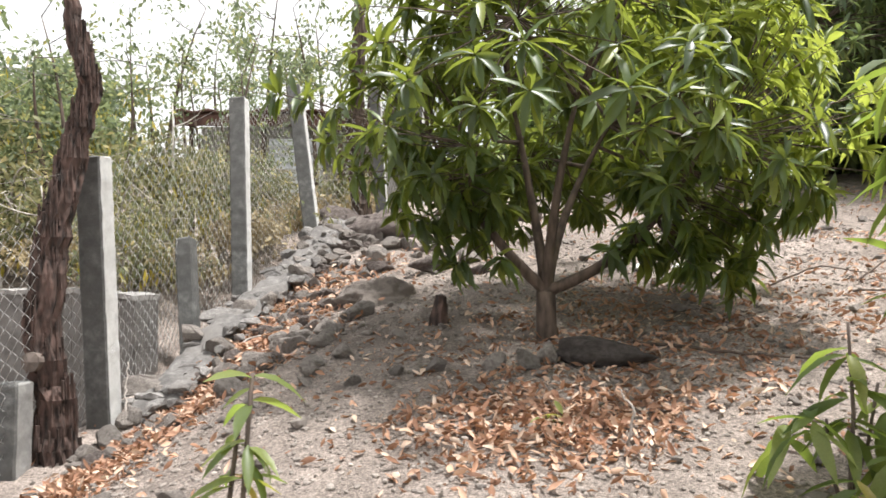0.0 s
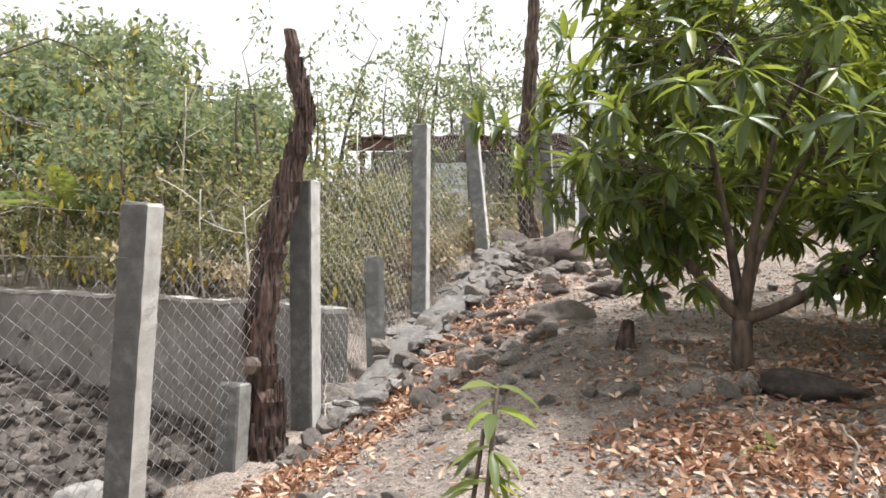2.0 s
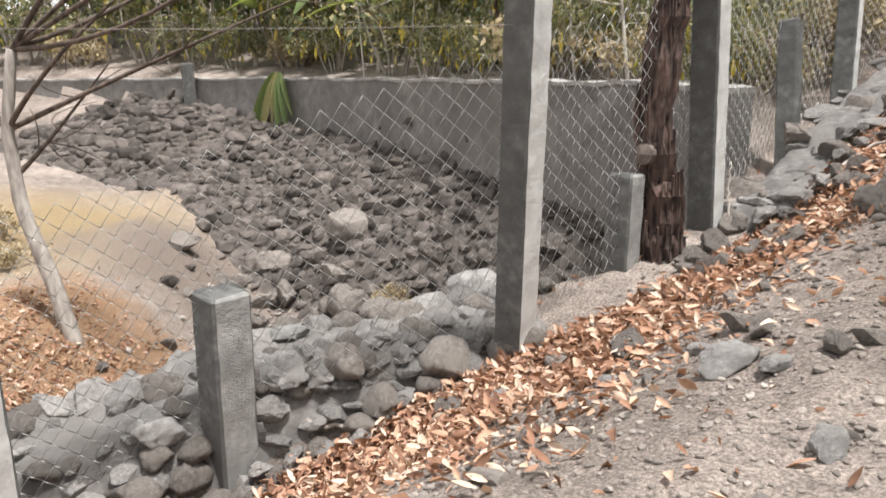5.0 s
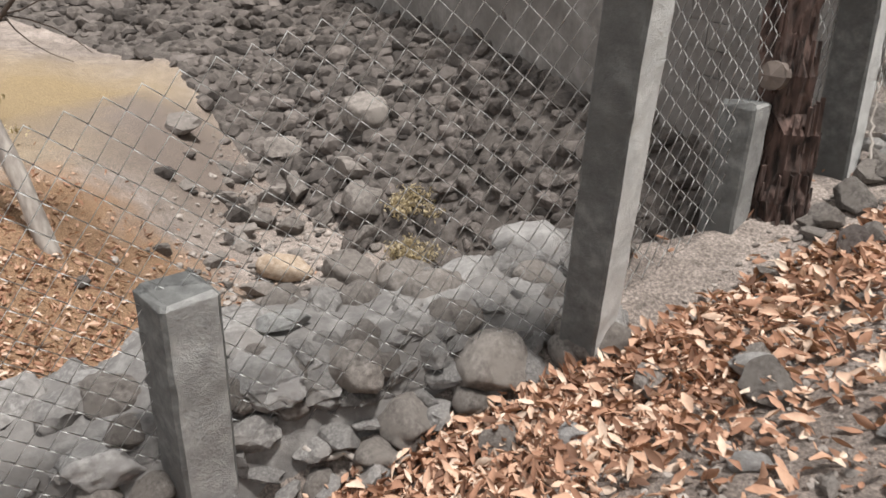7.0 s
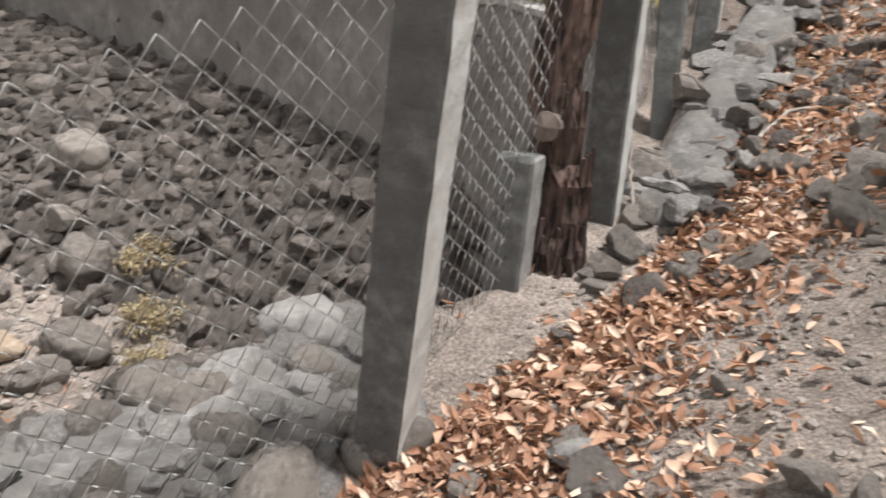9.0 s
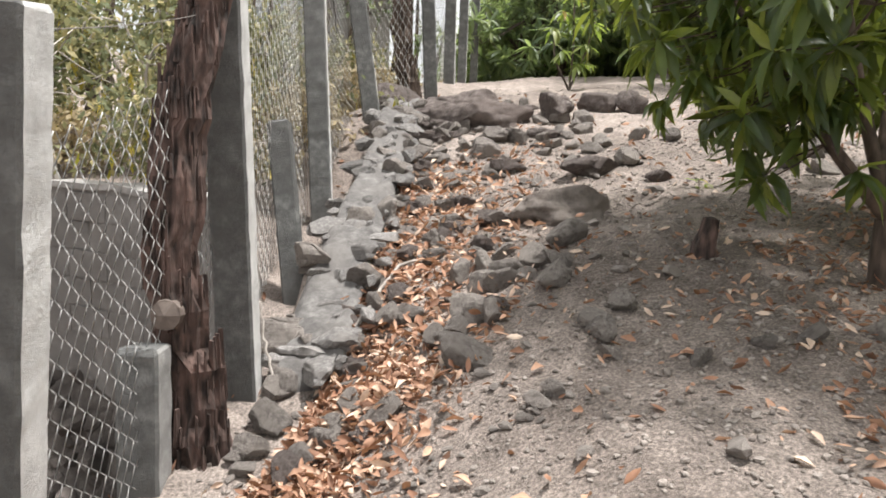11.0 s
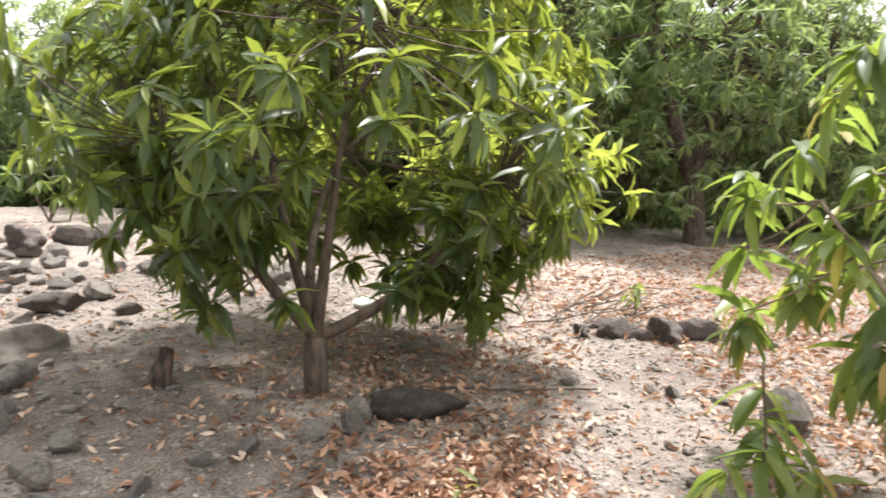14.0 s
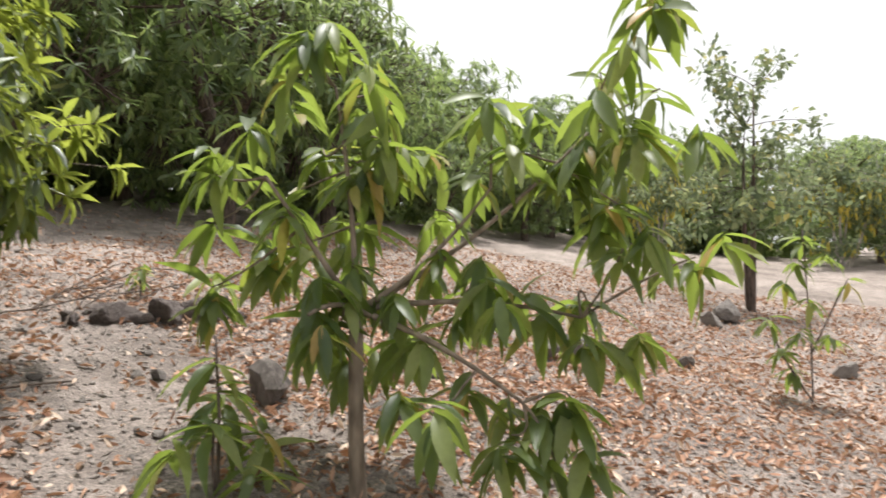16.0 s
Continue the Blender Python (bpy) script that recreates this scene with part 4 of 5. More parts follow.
sapling("weed_plant", "small yellow-green weed beside the dry leaves", 0.46, 3.36, [[(0, 0, -0.03), (0, 0, 0.05)]], [(0, 0, 0.06), (0.07, -0.03, 0.05)], (3, 5), (0.09, 0.13), 36, YOUNG, 0.004, 0.15)
sapling("leafy_bush", "low dark green bush at the orchard edge", 1.11, 11.4, [[(0, 0, -0.1), (0.03, 0, 0.5), (0.0, 0, 1.2)], [(0, 0, 0), (0.2, 0, 0.5), (0.3, 0, 0.9)], [(0, 0, 0), (-0.2, 0.05, 0.4), (-0.25, 0, 0.8)]],
        [(0.02, 0, 1.25), (0.3, 0, 0.9), (-0.25, 0, 0.8), (0, 0, 0.9), (0.15, -0.1, 0.6), (-0.15, -0.1, 0.5), (0.05, -0.15, 0.35), (0.2, 0, 0.4), (-0.1, 0.1, 1.05)], (9, 12), (0.18, 0.26), 37, YOUNG, 0.015)

# ---- stones ----
ROCKS = [rock_mesh("stone", 11 + k * 7, M_ROCK, 0.62 + 0.08 * (k % 4), 0.35, 3, 8, False, 0.08) for k in range(9)]
COBBLES = [rock_mesh("stone", 701 + k * 9, M_ROCK, 0.7, 0.25, 3, 6, True) for k in range(4)]
BROWNS = [rock_mesh("stone", 101 + k * 5, M_ROCKB, 0.62, 0.45, 4, 7, True) for k in range(4)]
RIPS = [rock_mesh("stone", 201 + k * 5, M_RIP, 0.75, 0.25, 2, 10) for k in range(9)]
SLABS = [rock_mesh("stone", 301 + k * 5, M_MORTAR, 0.55, 0.4, 3, 9, False, 0.06) for k in range(7)]
DARKS = rock_mesh("stone", 561, M_DARK, 0.62, 0.25, 4, 2, True)
BIG = rock_mesh("boulder", 141, M_ROCKB, 0.62, 0.5, 5, 6, True)
for v in DARKS.vertices:      # one end tapers to a blunt point
    k_ = 1 - 0.75 * max(0.0, v.co.x + 0.05)
    v.co.y, v.co.z = v.co.y * k_, v.co.z * k_
WHITE = rock_mesh("stone", 410, grainy("white_stone", [(0.3, (0.5, 0.49, 0.47)), (0.7, (0.75, 0.74, 0.72))], 8, 2, 0.4, 0.01), 0.6, 0.3)


def rock(me, x, y, sx, sy, sz, turn, sink=0.25, label="rough grey-brown stone lying on the dry earth", group="loose stones", name="stone", tilt=0.0, parent=None):
    m = Matrix.Translation((x, y, zg(x, y) + sz * (0.32 - sink))) @ pose(0, 0, 0, tilt, 0, turn) @ Matrix.Diagonal((sx, sy, sz, 1))
    if parent is not None:
        return child(name, me, parent, m=m)
    return thing(name, label, "stone", me=me, group=group, m=m)


rock(BIG, -0.68, 8.78, 1.02, 0.74, 0.74, -12, 0.30, "large rounded brown boulder on the slope", "boulders", "boulder")
rock(BROWNS[1], -1.22, 9.35, 0.60, 0.5, 0.5, 30, 0.15, "large rounded brown boulder on the slope", "boulders", "boulder")
rock(rock_mesh("boulder", 921, M_MOUND, 0.62, 0.5, 5, 6, True), -0.50, 5.92, 0.56, 0.52, 0.46, 20, 0.36, "wide low brown rock half buried in soil", "boulders", "boulder")
rock(BROWNS[3], -0.07, 6.73, 0.36, 0.28, 0.26, 10, 0.08, "dark brown rock on bare earth", "boulders", "boulder")
rock(BROWNS[1], 0.22, 8.85, 0.50, 0.40, 0.38, 80, 0.1, "dark brown rock on bare earth", "boulders", "boulder")
rock(BROWNS[0], 0.72, 8.95, 0.38, 0.3, 0.36, 140, 0.1, "dark brown rock on bare earth", "boulders", "boulder")
rock(BROWNS[2], 0.98, 8.85, 0.30, 0.3, 0.34, 10, 0.1, "dark brown rock on bare earth", "boulders", "boulder")
rock(DARKS, 0.88, 4.10, 0.46, 0.22, 0.26, -20, 0.10, "long dark flat rock beside the mango trunk", "tree edging stones", "edging_stone")
for k, (x, y, s) in enumerate(((0.28, 4.13, 0.17), (0.47, 4.08, 0.17), (0.58, 4.2, 0.15))):
    rock(ROCKS[k], x, y, s, s * 0.8, s * 1.15, 40 * k, 0.08, "grey-brown stone set at the foot of the mango", "tree edging stones", "edging_stone")
rock(BROWNS[3], 0.32, 6.47, 0.15, 0.12, 0.17, 0, 0.1)
for x, y, s, k in ((3.25, 4.58, 0.36, 0), (3.55, 4.36, 0.40, 1), (3.8, 4.2, 0.36, 2), (3.45, 4.75, 0.25, 3), (3.05, 4.75, 0.2, 1), (3.68, 4.5, 0.22, 0), (4.0, 4.05, 0.2, 3), (3.35, 4.4, 0.18, 2)):
    rock(BROWNS[k], x, y, s, s * 0.7, s * 0.75, 50 * k, 0.15, "dark stone in a low pile by dry sticks", "stone pile", "stone")
rock(RIPS[1], 2.60, 3.0, 0.36, 0.26, 0.40, 30, 0.1, "bluish grey upright stone beside the young mango", "loose stones")
for x, y, s, k in ((2.43, 3.76, 0.11, 0), (2.5, 3.65, 0.13, 1), (2.72, 2.30, 0.16, 2), (2.8, 2.4, 0.12, 3), (5.1, 1.75, 0.34, 4), (5.35, 1.62, 0.3, 5), (5.6, 1.5, 0.26, 6), (9.0, 0.1, 0.4, 1), (9.4, -0.1, 0.45, 2), (6.6, -0.9, 0.3, 3), (5.9, 0.6, 0.2, 7),
                   (-0.78, 5.02, 0.24, 0), (-1.17, 4.95, 0.24, 1), (-0.83, 5.30, 0.20, 2), (-1.02, 5.18, 0.20, 3), (-0.74, 5.15, 0.18, 4), (-1.47, 5.2, 0.16, 5), (-0.6, 5.45, 0.22, 6), (-0.95, 5.5, 0.16, 7), (-0.25, 4.08, 0.09, 6), (-0.5, 4.09, 0.11, 7), (-0.04, 4.11, 0.15, 8), (-0.62, 4.6, 0.14, 2),
                   (-2.23, 4.10, 0.14, 1), (-1.99, 3.30, 0.20, 2), (-2.35, 3.33, 0.18, 3), (-1.5, 3.2, 0.16, 4), (-1.42, 3.1, 0.14, 5), (-1.68, 3.68, 0.10, 6), (-1.88, 3.86, 0.11, 7), (-2.04, 5.17, 0.22, 0), (-2.03, 5.40, 0.22, 8), (-1.88, 5.3, 0.18, 4), (-2.1, 4.98, 0.16, 2),
                   (-2.66, 2.92, 0.15, 1), (-2.08, 3.49, 0.14, 2), (-1.14, 2.88, 0.13, 3), (-1.05, 2.95, 0.12, 4), (-1.30, 4.60, 0.24, 6), (1.45, 6.4, 0.25, 0), (1.84, 7.0, 0.3, 3), (1.6, 6.75, 0.2, 5), (-2.1, 4.75, 0.2, 6)):
    rock(ROCKS[k % 9], x, y, s * 1.1, s * 0.85, s * 0.9, (x * 997 + y * 313) % 360, 0.14)
rock(WHITE, 1.94, 5.98, 0.24, 0.16, 0.16, 20, 0.1, "pale white stone under the mango tree", "loose stones")
rock(WHITE, 1.6, 6.1, 0.2, 0.1, 0.1, 60, 0.1, "pale white stone under the mango tree", "loose stones")
rock(WHITE, -2.2, 3.95, 0.07, 0.05, 0.05, 60, 0.1, "small white stone among dry leaves", "loose stones")

SMALLS = []


def small_stone(x, y, d, turn):
    SMALLS.append((x, y, d, turn))


# rubble along the fence, thicker towards it
r9 = np.random.default_rng(9)
for k in range(760):
    y = r9.uniform(3.9, 9.6)
    s = abs(r9.normal(0, 0.7)) + 0.12
    if s > 1.7:
        continue
    x = float(np.interp(y, FENCE_Y, FENCE_X)) + s
    d = 0.03 + 0.15 * r9.random() ** 3.2
    if d < 0.075:
        small_stone(x, y, d, r9.uniform(0, 360))
        continue
    rock(ROCKS[k % 9] if k % 3 else BROWNS[k % 4] if d > 0.1 else ROCKS[(k + 2) % 9], x, y, d * r9.uniform(1, 1.5), d, d * r9.uniform(0.8, 1.2), r9.uniform(0, 360), 0.12, group="rubble along the fence")
for k in range(40):
    x, y = 0.1 + r9.normal(0, 0.45), 7.7 + r9.normal(0, 0.45)
    d = r9.uniform(0.07, 0.2)
    rock(ROCKS[k % 9], x, y, d * 1.3, d, d, r9.uniform(0, 360), 0.12, group="rubble along the fence")
for k in range(260):
    x, y = r9.uniform(-2.2, 5.5), r9.uniform(1.5, 7.5)
    if x < float(np.interp(y, FENCE_Y, FENCE_X)) + 0.3:
        continue
    d = 0.03 + 0.07 * r9.random() ** 2
    small_stone(x, y, d, r9.uniform(0, 360))
rv = [(np.array([v.co[:] for v in me.vertices]), np.array([p.vertices[:] for p in me.polygons])) for me in [rock_mesh("stone", 611 + 7 * k, M_ROCK, 0.7, 0.35, 2, 8, False, 0.08) for k in range(5)]]
PV, PF, po = [], [], 0
for k, (x, y, d, turn) in enumerate(SMALLS):
    V, F = rv[k % len(rv)]
    m = np.array(Matrix.Translation((x, y, zg(x, y) + d * 0.18)) @ pose(0, 0, 0, 0, 0, turn) @ Matrix.Diagonal((d * 1.25, d, d, 1)))
    PV.append(V @ m[:3, :3].T + m[:3, 3])
    PF.append(F + po)
    po += len(V)
tagged(new("small_rubble", mesh_np("small_rubble", np.concatenate(PV), np.concatenate(PF), M_ROCK, False)), "many small angular grey-brown stones on dry earth", "stones", kind="stuff")

def mortar_bed(name, y0, y1, u0, u1, lift, parent):
    """A rough bed of mortar that follows the ground, from u0 to u1 metres east of the fence."""
    ys_, us_ = np.arange(y0, y1, 0.05), np.arange(u0, u1, 0.05)
    U, Y = np.meshgrid(us_, ys_)
    X = np.interp(Y, FENCE_Y, FENCE_X) + U
    edge = np.minimum(np.minimum(U - u0, u1 - U), np.minimum(Y - y0, y1 - Y))
    lump_ = 0.03 * np.sin(X * 9 + 2 * np.sin(Y * 5)) * np.sin(Y * 8 + 2 * np.sin(X * 6)) + rng.uniform(-0.012, 0.012, X.shape)
    Z = surface(X, Y) + (lift + lump_) * np.clip(edge / 0.09, -1, 1) - 0.05 * (edge < 0.04)
    k, q = X.shape
    i_ = (np.arange(k - 1)[:, None] * q + np.arange(q - 1)[None]).ravel()
    child(name, mesh_np(name, np.stack([X, Y, Z], -1).reshape(-1, 3), np.stack([i_, i_ + 1, i_ + 1 + q, i_ + q], 1), M_MORTAR, True), parent)


# mortared stone kerb under the fence
kerb = tagged(new("stone_kerb"), "low kerb of pale mortared rubble under the fence", "stone wall", kind="structure")
mortar_bed("mortar", 4.95, 9.3, 0.02, 0.47, 0.12, kerb)
for y in np.arange(5.0, 9.3, 0.13):
    for s in (0.10, 0.22, 0.34, 0.45):
        if r9.random() < 0.12:
            continue
        yy = y + r9.uniform(-0.05, 0.05)
        x = float(np.interp(yy, FENCE_Y, FENCE_X)) + s + r9.uniform(-0.05, 0.05)
        d = 0.08 + 0.17 * r9.random() ** 2
        rock((SLABS if r9.random() < 0.7 else ROCKS)[r9.integers(7)], x, yy, d * r9.uniform(1.0, 1.5), d, d, r9.uniform(0, 360), 0.32 - r9.uniform(0.06, 0.12) / d, parent=kerb, tilt=r9.uniform(-20, 20))

# stone bank that falls from the fence to the creek
bank = tagged(new("stone_bank"), "bank of large mortared grey river stones below the fence", "stone wall", kind="structure")
mortar_bed("mortar", 0.4, 3.8, -1.75, -0.06, 0.05, bank)
for y in np.arange(0.4, 4.1, 0.16):
    for u in np.arange(0.02, 2.1 if y < 3.4 else 1.2, 0.17):
        if r9.random() < 0.1 or (y > 3.5 and u < 0.28):
            continue
        yy = y + r9.uniform(-0.07, 0.07)
        x = float(np.interp(yy, FENCE_Y, FENCE_X)) - u + r9.uniform(-0.06, 0.06)
        d = r9.uniform(0.11, 0.24) * (1.3 if r9.random() < 0.1 else 1)
        me = SLABS[r9.integers(7)] if r9.random() < 0.7 else COBBLES[r9.integers(4)]
        rock(me, x, yy, d * 1.1, d, d * r9.uniform(0.8, 1.1), r9.uniform(0, 360), 0.14, parent=bank, tilt=r9.uniform(-15, 15))

for y in np.arange(0.7, 3.7, 0.115):       # smaller stones set in the steep face towards the fence
    for u in (0.02, 0.11, 0.20, 0.29):
        yy = y + r9.uniform(-0.04, 0.04)
        d = r9.uniform(0.09, 0.17)
        rock(COBBLES[r9.integers(4)] if r9.random() < 0.4 else SLABS[r9.integers(7)], float(np.interp(yy, FENCE_Y, FENCE_X)) - u + r9.uniform(-0.03, 0.03), yy, d * 1.15, d, d, r9.uniform(0, 360), 0.10, parent=bank, tilt=r9.uniform(-25, 25))

# creek bed
def creek_side(x, y):
    """Distance from the creek's middle line, positive towards the sandy bank."""
    return -0.72 * (x + 7.8) - 0.70 * (y - 6.2)


for k in range(900):
    x, y = r9.uniform(-12.5, -4.2), r9.uniform(2.0, 9.5)
    away = creek_side(x, y)
    foot = float(np.interp(x, WALL_X, WALL_Y)) - float(np.interp(x, RUN_X, RUN)) * 0.85
    if y > foot or x > float(np.interp(y, FENCE_Y, FENCE_X)) - 1.5 or r9.random() > math.exp(-(max(0.0, away - 0.5) / 0.55) ** 2):
        continue
    d = 0.08 + 0.34 * r9.random() ** 2.4
    rock(ROCKS[k % 9] if k % 3 else RIPS[k % 9], x, y, d * 1.3, d, d * 0.9, r9.uniform(0, 360), 0.12, "rounded river stone in the dry creek bed", "creek stones", "river_stone")
ROUND = rock_mesh("river_boulder", 77, M_ROCK, 0.75, 0.12, 4, 1, True)
M_TAN = grainy("tan_river_stone", [(0.3, (0.22, 0.16, 0.11)), (0.5, (0.36, 0.28, 0.21)), (0.7, (0.5, 0.43, 0.36))], 8, 3, 0.6, 0.012)
TAN = rock_mesh("river_stone", 81, M_TAN, 0.7, 0.15, 3, 3, True)
GREYST = "grey river stone in the dry creek bed"
rock(ROUND, -8.25, 7.95, 0.60, 0.56, 0.60, 0, 0.0, "round grey boulder at the foot of the slope", "creek stones", "river_boulder")
rock(TAN, -7.1, 5.55, 0.52, 0.36, 0.36, 30, 0.0, "tan river stone in the dry creek bed", "creek stones", "river_stone")
for x, y, d_, k_ in ((-6.45, 5.85, 0.50, 0), (-6.95, 5.15, 0.34, 4), (-6.3, 5.4, 0.36, 6), (-7.3, 6.9, 0.60, 2), (-7.9, 7.3, 0.56, 3), (-8.6, 7.0, 0.5, 5), (-6.9, 6.5, 0.42, 7), (-8.0, 6.4, 0.4, 8), (-9.4, 7.6, 0.5, 1)):
    rock(ROUND if k_ in (0, 2) else ROCKS[k_], x, y, d_ * 1.15, d_ * 0.85, d_ * 0.85, 67 * k_, 0.05, GREYST, "creek stones", "river_stone")
rock(rock_mesh("brick_piece", 415, M_LITFACE_BRICK, 0.5, 0.1, 3, 12), -3.47, 2.68, 0.22, 0.09, 0.12, 62, -0.55, "pale broken brick piece on the bank", "creek stones", "brick_piece", 12)
PALE = [rock_mesh("stone", 431 + 9 * k, grainy("pale_limestone", [(0.3, (0.24, 0.225, 0.215)), (0.5, (0.40, 0.38, 0.365)), (0.72, (0.58, 0.56, 0.54))], 7, 2.2, 0.9, 0.02, 0.93, (0.33, 0.31, 0.30)), 0.7, 0.3, 4, 9, True) for k in range(2)]
for x, y, sx, sy, sz, tr, k in ((-3.14, 3.86, 0.42, 0.34, 0.36, 20, 0), (-3.24, 3.48, 0.28, 0.24, 0.30, 70, 1), (-3.42, 3.86, 0.30, 0.26, 0.28, 140, 0), (-3.36, 2.53, 0.30, 0.24, 0.22, 10, 1), (-3.6, 2.02, 0.24, 0.2, 0.2, 60, 0), (-3.9, 2.2, 0.22, 0.2, 0.18, 30, 1), (-3.75, 2.6, 0.22, 0.18, 0.18, 90, 0), (-3.0, 3.55, 0.22, 0.2, 0.2, 200, 1)):
    rock(PALE[k], x, y, sx, sy, sz, tr, 0.32, "pale grey rough rock on the crest of the bank", "crest rocks", "rock")
for x, y, d_, k in ((-1.43, 2.80, 0.17, 0), (-1.28, 2.74, 0.10, 1), (-2.03, 3.44, 0.17, 1), (-2.45, 2.98, 0.13, 0), (-1.62, 3.05, 0.09, 1), (-1.05, 2.35, 0.11, 0), (-1.9, 2.9, 0.08, 0)):
    rock(PALE[k], x, y, d_ * 1.25, d_, d_ * 0.8, 80 * x % 360, 0.16, "pale rough stone lying on the gravel path", "loose stones")

# rubble slope under the wall
slope_ob = tagged(new("rubble_slope"), "steep slope of dark packed river stones", "stone slope", kind="structure")
Xs, Us = np.meshgrid(np.arange(-17.0, -2.55, 0.10), np.linspace(-0.01, 1.02, 32))
Ys = np.interp(Xs, WALL_X, WALL_Y) - Us * np.interp(Xs, RUN_X, RUN) * 0.9
Zs = surface(Xs, Ys) + 0.035 + rng.uniform(-0.02, 0.02, Xs.shape) - 0.15 * (Us > 0.97)
kq = Xs.shape[1]
iq = (np.arange(Xs.shape[0] - 1)[:, None] * kq + np.arange(kq - 1)[None]).ravel()
child("packed_earth", mesh_np("packed_earth", np.stack([Xs, Ys, Zs], -1).reshape(-1, 3), np.stack([iq, iq + 1, iq + 1 + kq, iq + kq], 1), M_EARTH, True), slope_ob)
near_n, SV, SF, off = 0, [], [], 0
base_V = [np.array([v.co[:] for v in me.vertices]) for me in RIPS]
base_F = [np.array([p.vertices[:] for p in me.polygons]) for me in RIPS]
x = -17.0
while x < -2.5:
    step = 0.115 + 0.006 * max(0.0, -4.0 - x)
    x += step
    yw, run = float(np.interp(x, WALL_X, WALL_Y)), float(np.interp(x, RUN_X, RUN)) * 0.9
    for f in np.arange(0.02, run, step * 0.95):
        xx, yy = x + r9.uniform(-0.09, 0.09), yw - f + r9.uniform(-0.07, 0.07)
        if xx > float(np.interp(yy, FENCE_Y, FENCE_X)) - 0.3 or f > run * (1 - 0.10 * abs(r9.normal())):
            continue
        d = (0.10 + 0.20 * r9.random() ** 2.4) * step / 0.115
        k, sq = int(r9.integers(9)), r9.uniform(0.75, 1.25)
        if -6.6 < x < -2.5 and near_n < 300:
            near_n += 1
            rock(RIPS[k], xx, yy, d * 1.15 * sq, d, d * 0.8, r9.uniform(0, 360), 0.24, parent=slope_ob, tilt=35)
        else:
            m = np.array((Matrix.Translation((xx, yy, zg(xx, yy) + d * 0.05)) @ pose(0, 0, 0, 35, 0, r9.uniform(0, 360)) @ Matrix.Diagonal((d * 1.15 * sq, d, d * 0.8, 1))))
            SV.append(base_V[k] @ m[:3, :3].T + m[:3, 3])
            SF.append(base_F[k] + off)
            off += len(base_V[k])
tagged(child("stones", mesh_np("stones", np.concatenate(SV), np.concatenate(SF), M_RIP, False), slope_ob), kind="stuff")

# sand bank and sticks
def stick(pts, r, label, mat=None, cat="stick"):
    g = Geo()
    pts = np.array([(x, y, zg(x, y) + h) for x, y, h in pts])
    u = np.linspace(0, 1, 14)
    cv = np.stack([np.interp(u, np.linspace(0, 1, len(pts)), pts[:, k]) for k in range(3)], 1)
    cv[1:-1] += rng.normal(0, r * 0.5, (12, 3))
    g.tube(cv, np.linspace(r, r * 0.45, 14), 6, 0.1)
    return thing("stick", label, cat, me=g.mesh("stick", mat or M_PALE), group="sticks")


stick([(-1.86, 5.0, 0.02), (-1.72, 5.3, 0.06), (-1.50, 5.70, 0.06), (-1.3, 5.8, 0.03)], 0.016, "crooked pale dry branch lying on leaves")
stick([(-2.10, 4.95, 0.02), (-2.2, 5.25, 0.30)], 0.009, "thin grey stick leaning by the post")
stick([(1.1, 4.35, 0.02), (1.6, 4.1, 0.03), (2.1, 3.9, 0.02)], 0.011, "long thin dark stick lying on dry ground", M_BARK)
stick([(-3.20, 2.52, 0.05), (-3.05, 2.62, 0.06), (-2.9, 2.72, 0.05)], 0.014, "short pale stick on the stone bank")
stick([(0.77, 3.12, 0.0), (0.80, 3.14, 0.14), (0.74, 3.2, 0.2)], 0.007, "thin bent grey twig stuck in soil")
for k in range(16):
    x, y = 3.3 + r9.normal(0, 0.5), 5.0 + r9.normal(0, 0.25)
    a = r9.uniform(-0.6, 0.6)
    stick([(x, y, 0.03), (x + 0.35 * math.cos(a), y + 0.3 * math.sin(a), r9.uniform(0.04, 0.14)), (x + 0.75 * math.cos(a), y + 0.7 * math.sin(a), r9.uniform(0.03, 0.2))], 0.008, "thin dry brown twig in a brush heap", M_BARK)

# the charred stump in front of the mango
st = thing("tree_stump", "small dark charred stump in bare soil", "stump", (-0.03, 5.05, zg(-0.03, 5.05)))
g = Geo()
g.tube([(0, 0, -0.06), (0.0, 0, 0.05), (0.01, 0, 0.12), (0.02, 0, 0.19)], [0.085, 0.062, 0.052, 0.035], 9, 0.2)
child("stump_wood", g.mesh("stump_wood", M_DEAD, False), st)

# ---- leaf litter and gravel ----
DRY = [leaf_shape((0, 0.3, 0.65, 1.0), (0.2, 1.0, 0.85, 0.08), 0.36, -0.45, 0.16, 0.16), leaf_shape((0, 0.35, 0.7, 1.0), (0.2, 1.0, 0.8, 0.1), 0.42, 0.55, -0.14, -0.2), leaf_shape((0, 0.5, 1.0), (0.3, 1.0, 0.25), 0.5, 0.25, 0.2, 0.12)]


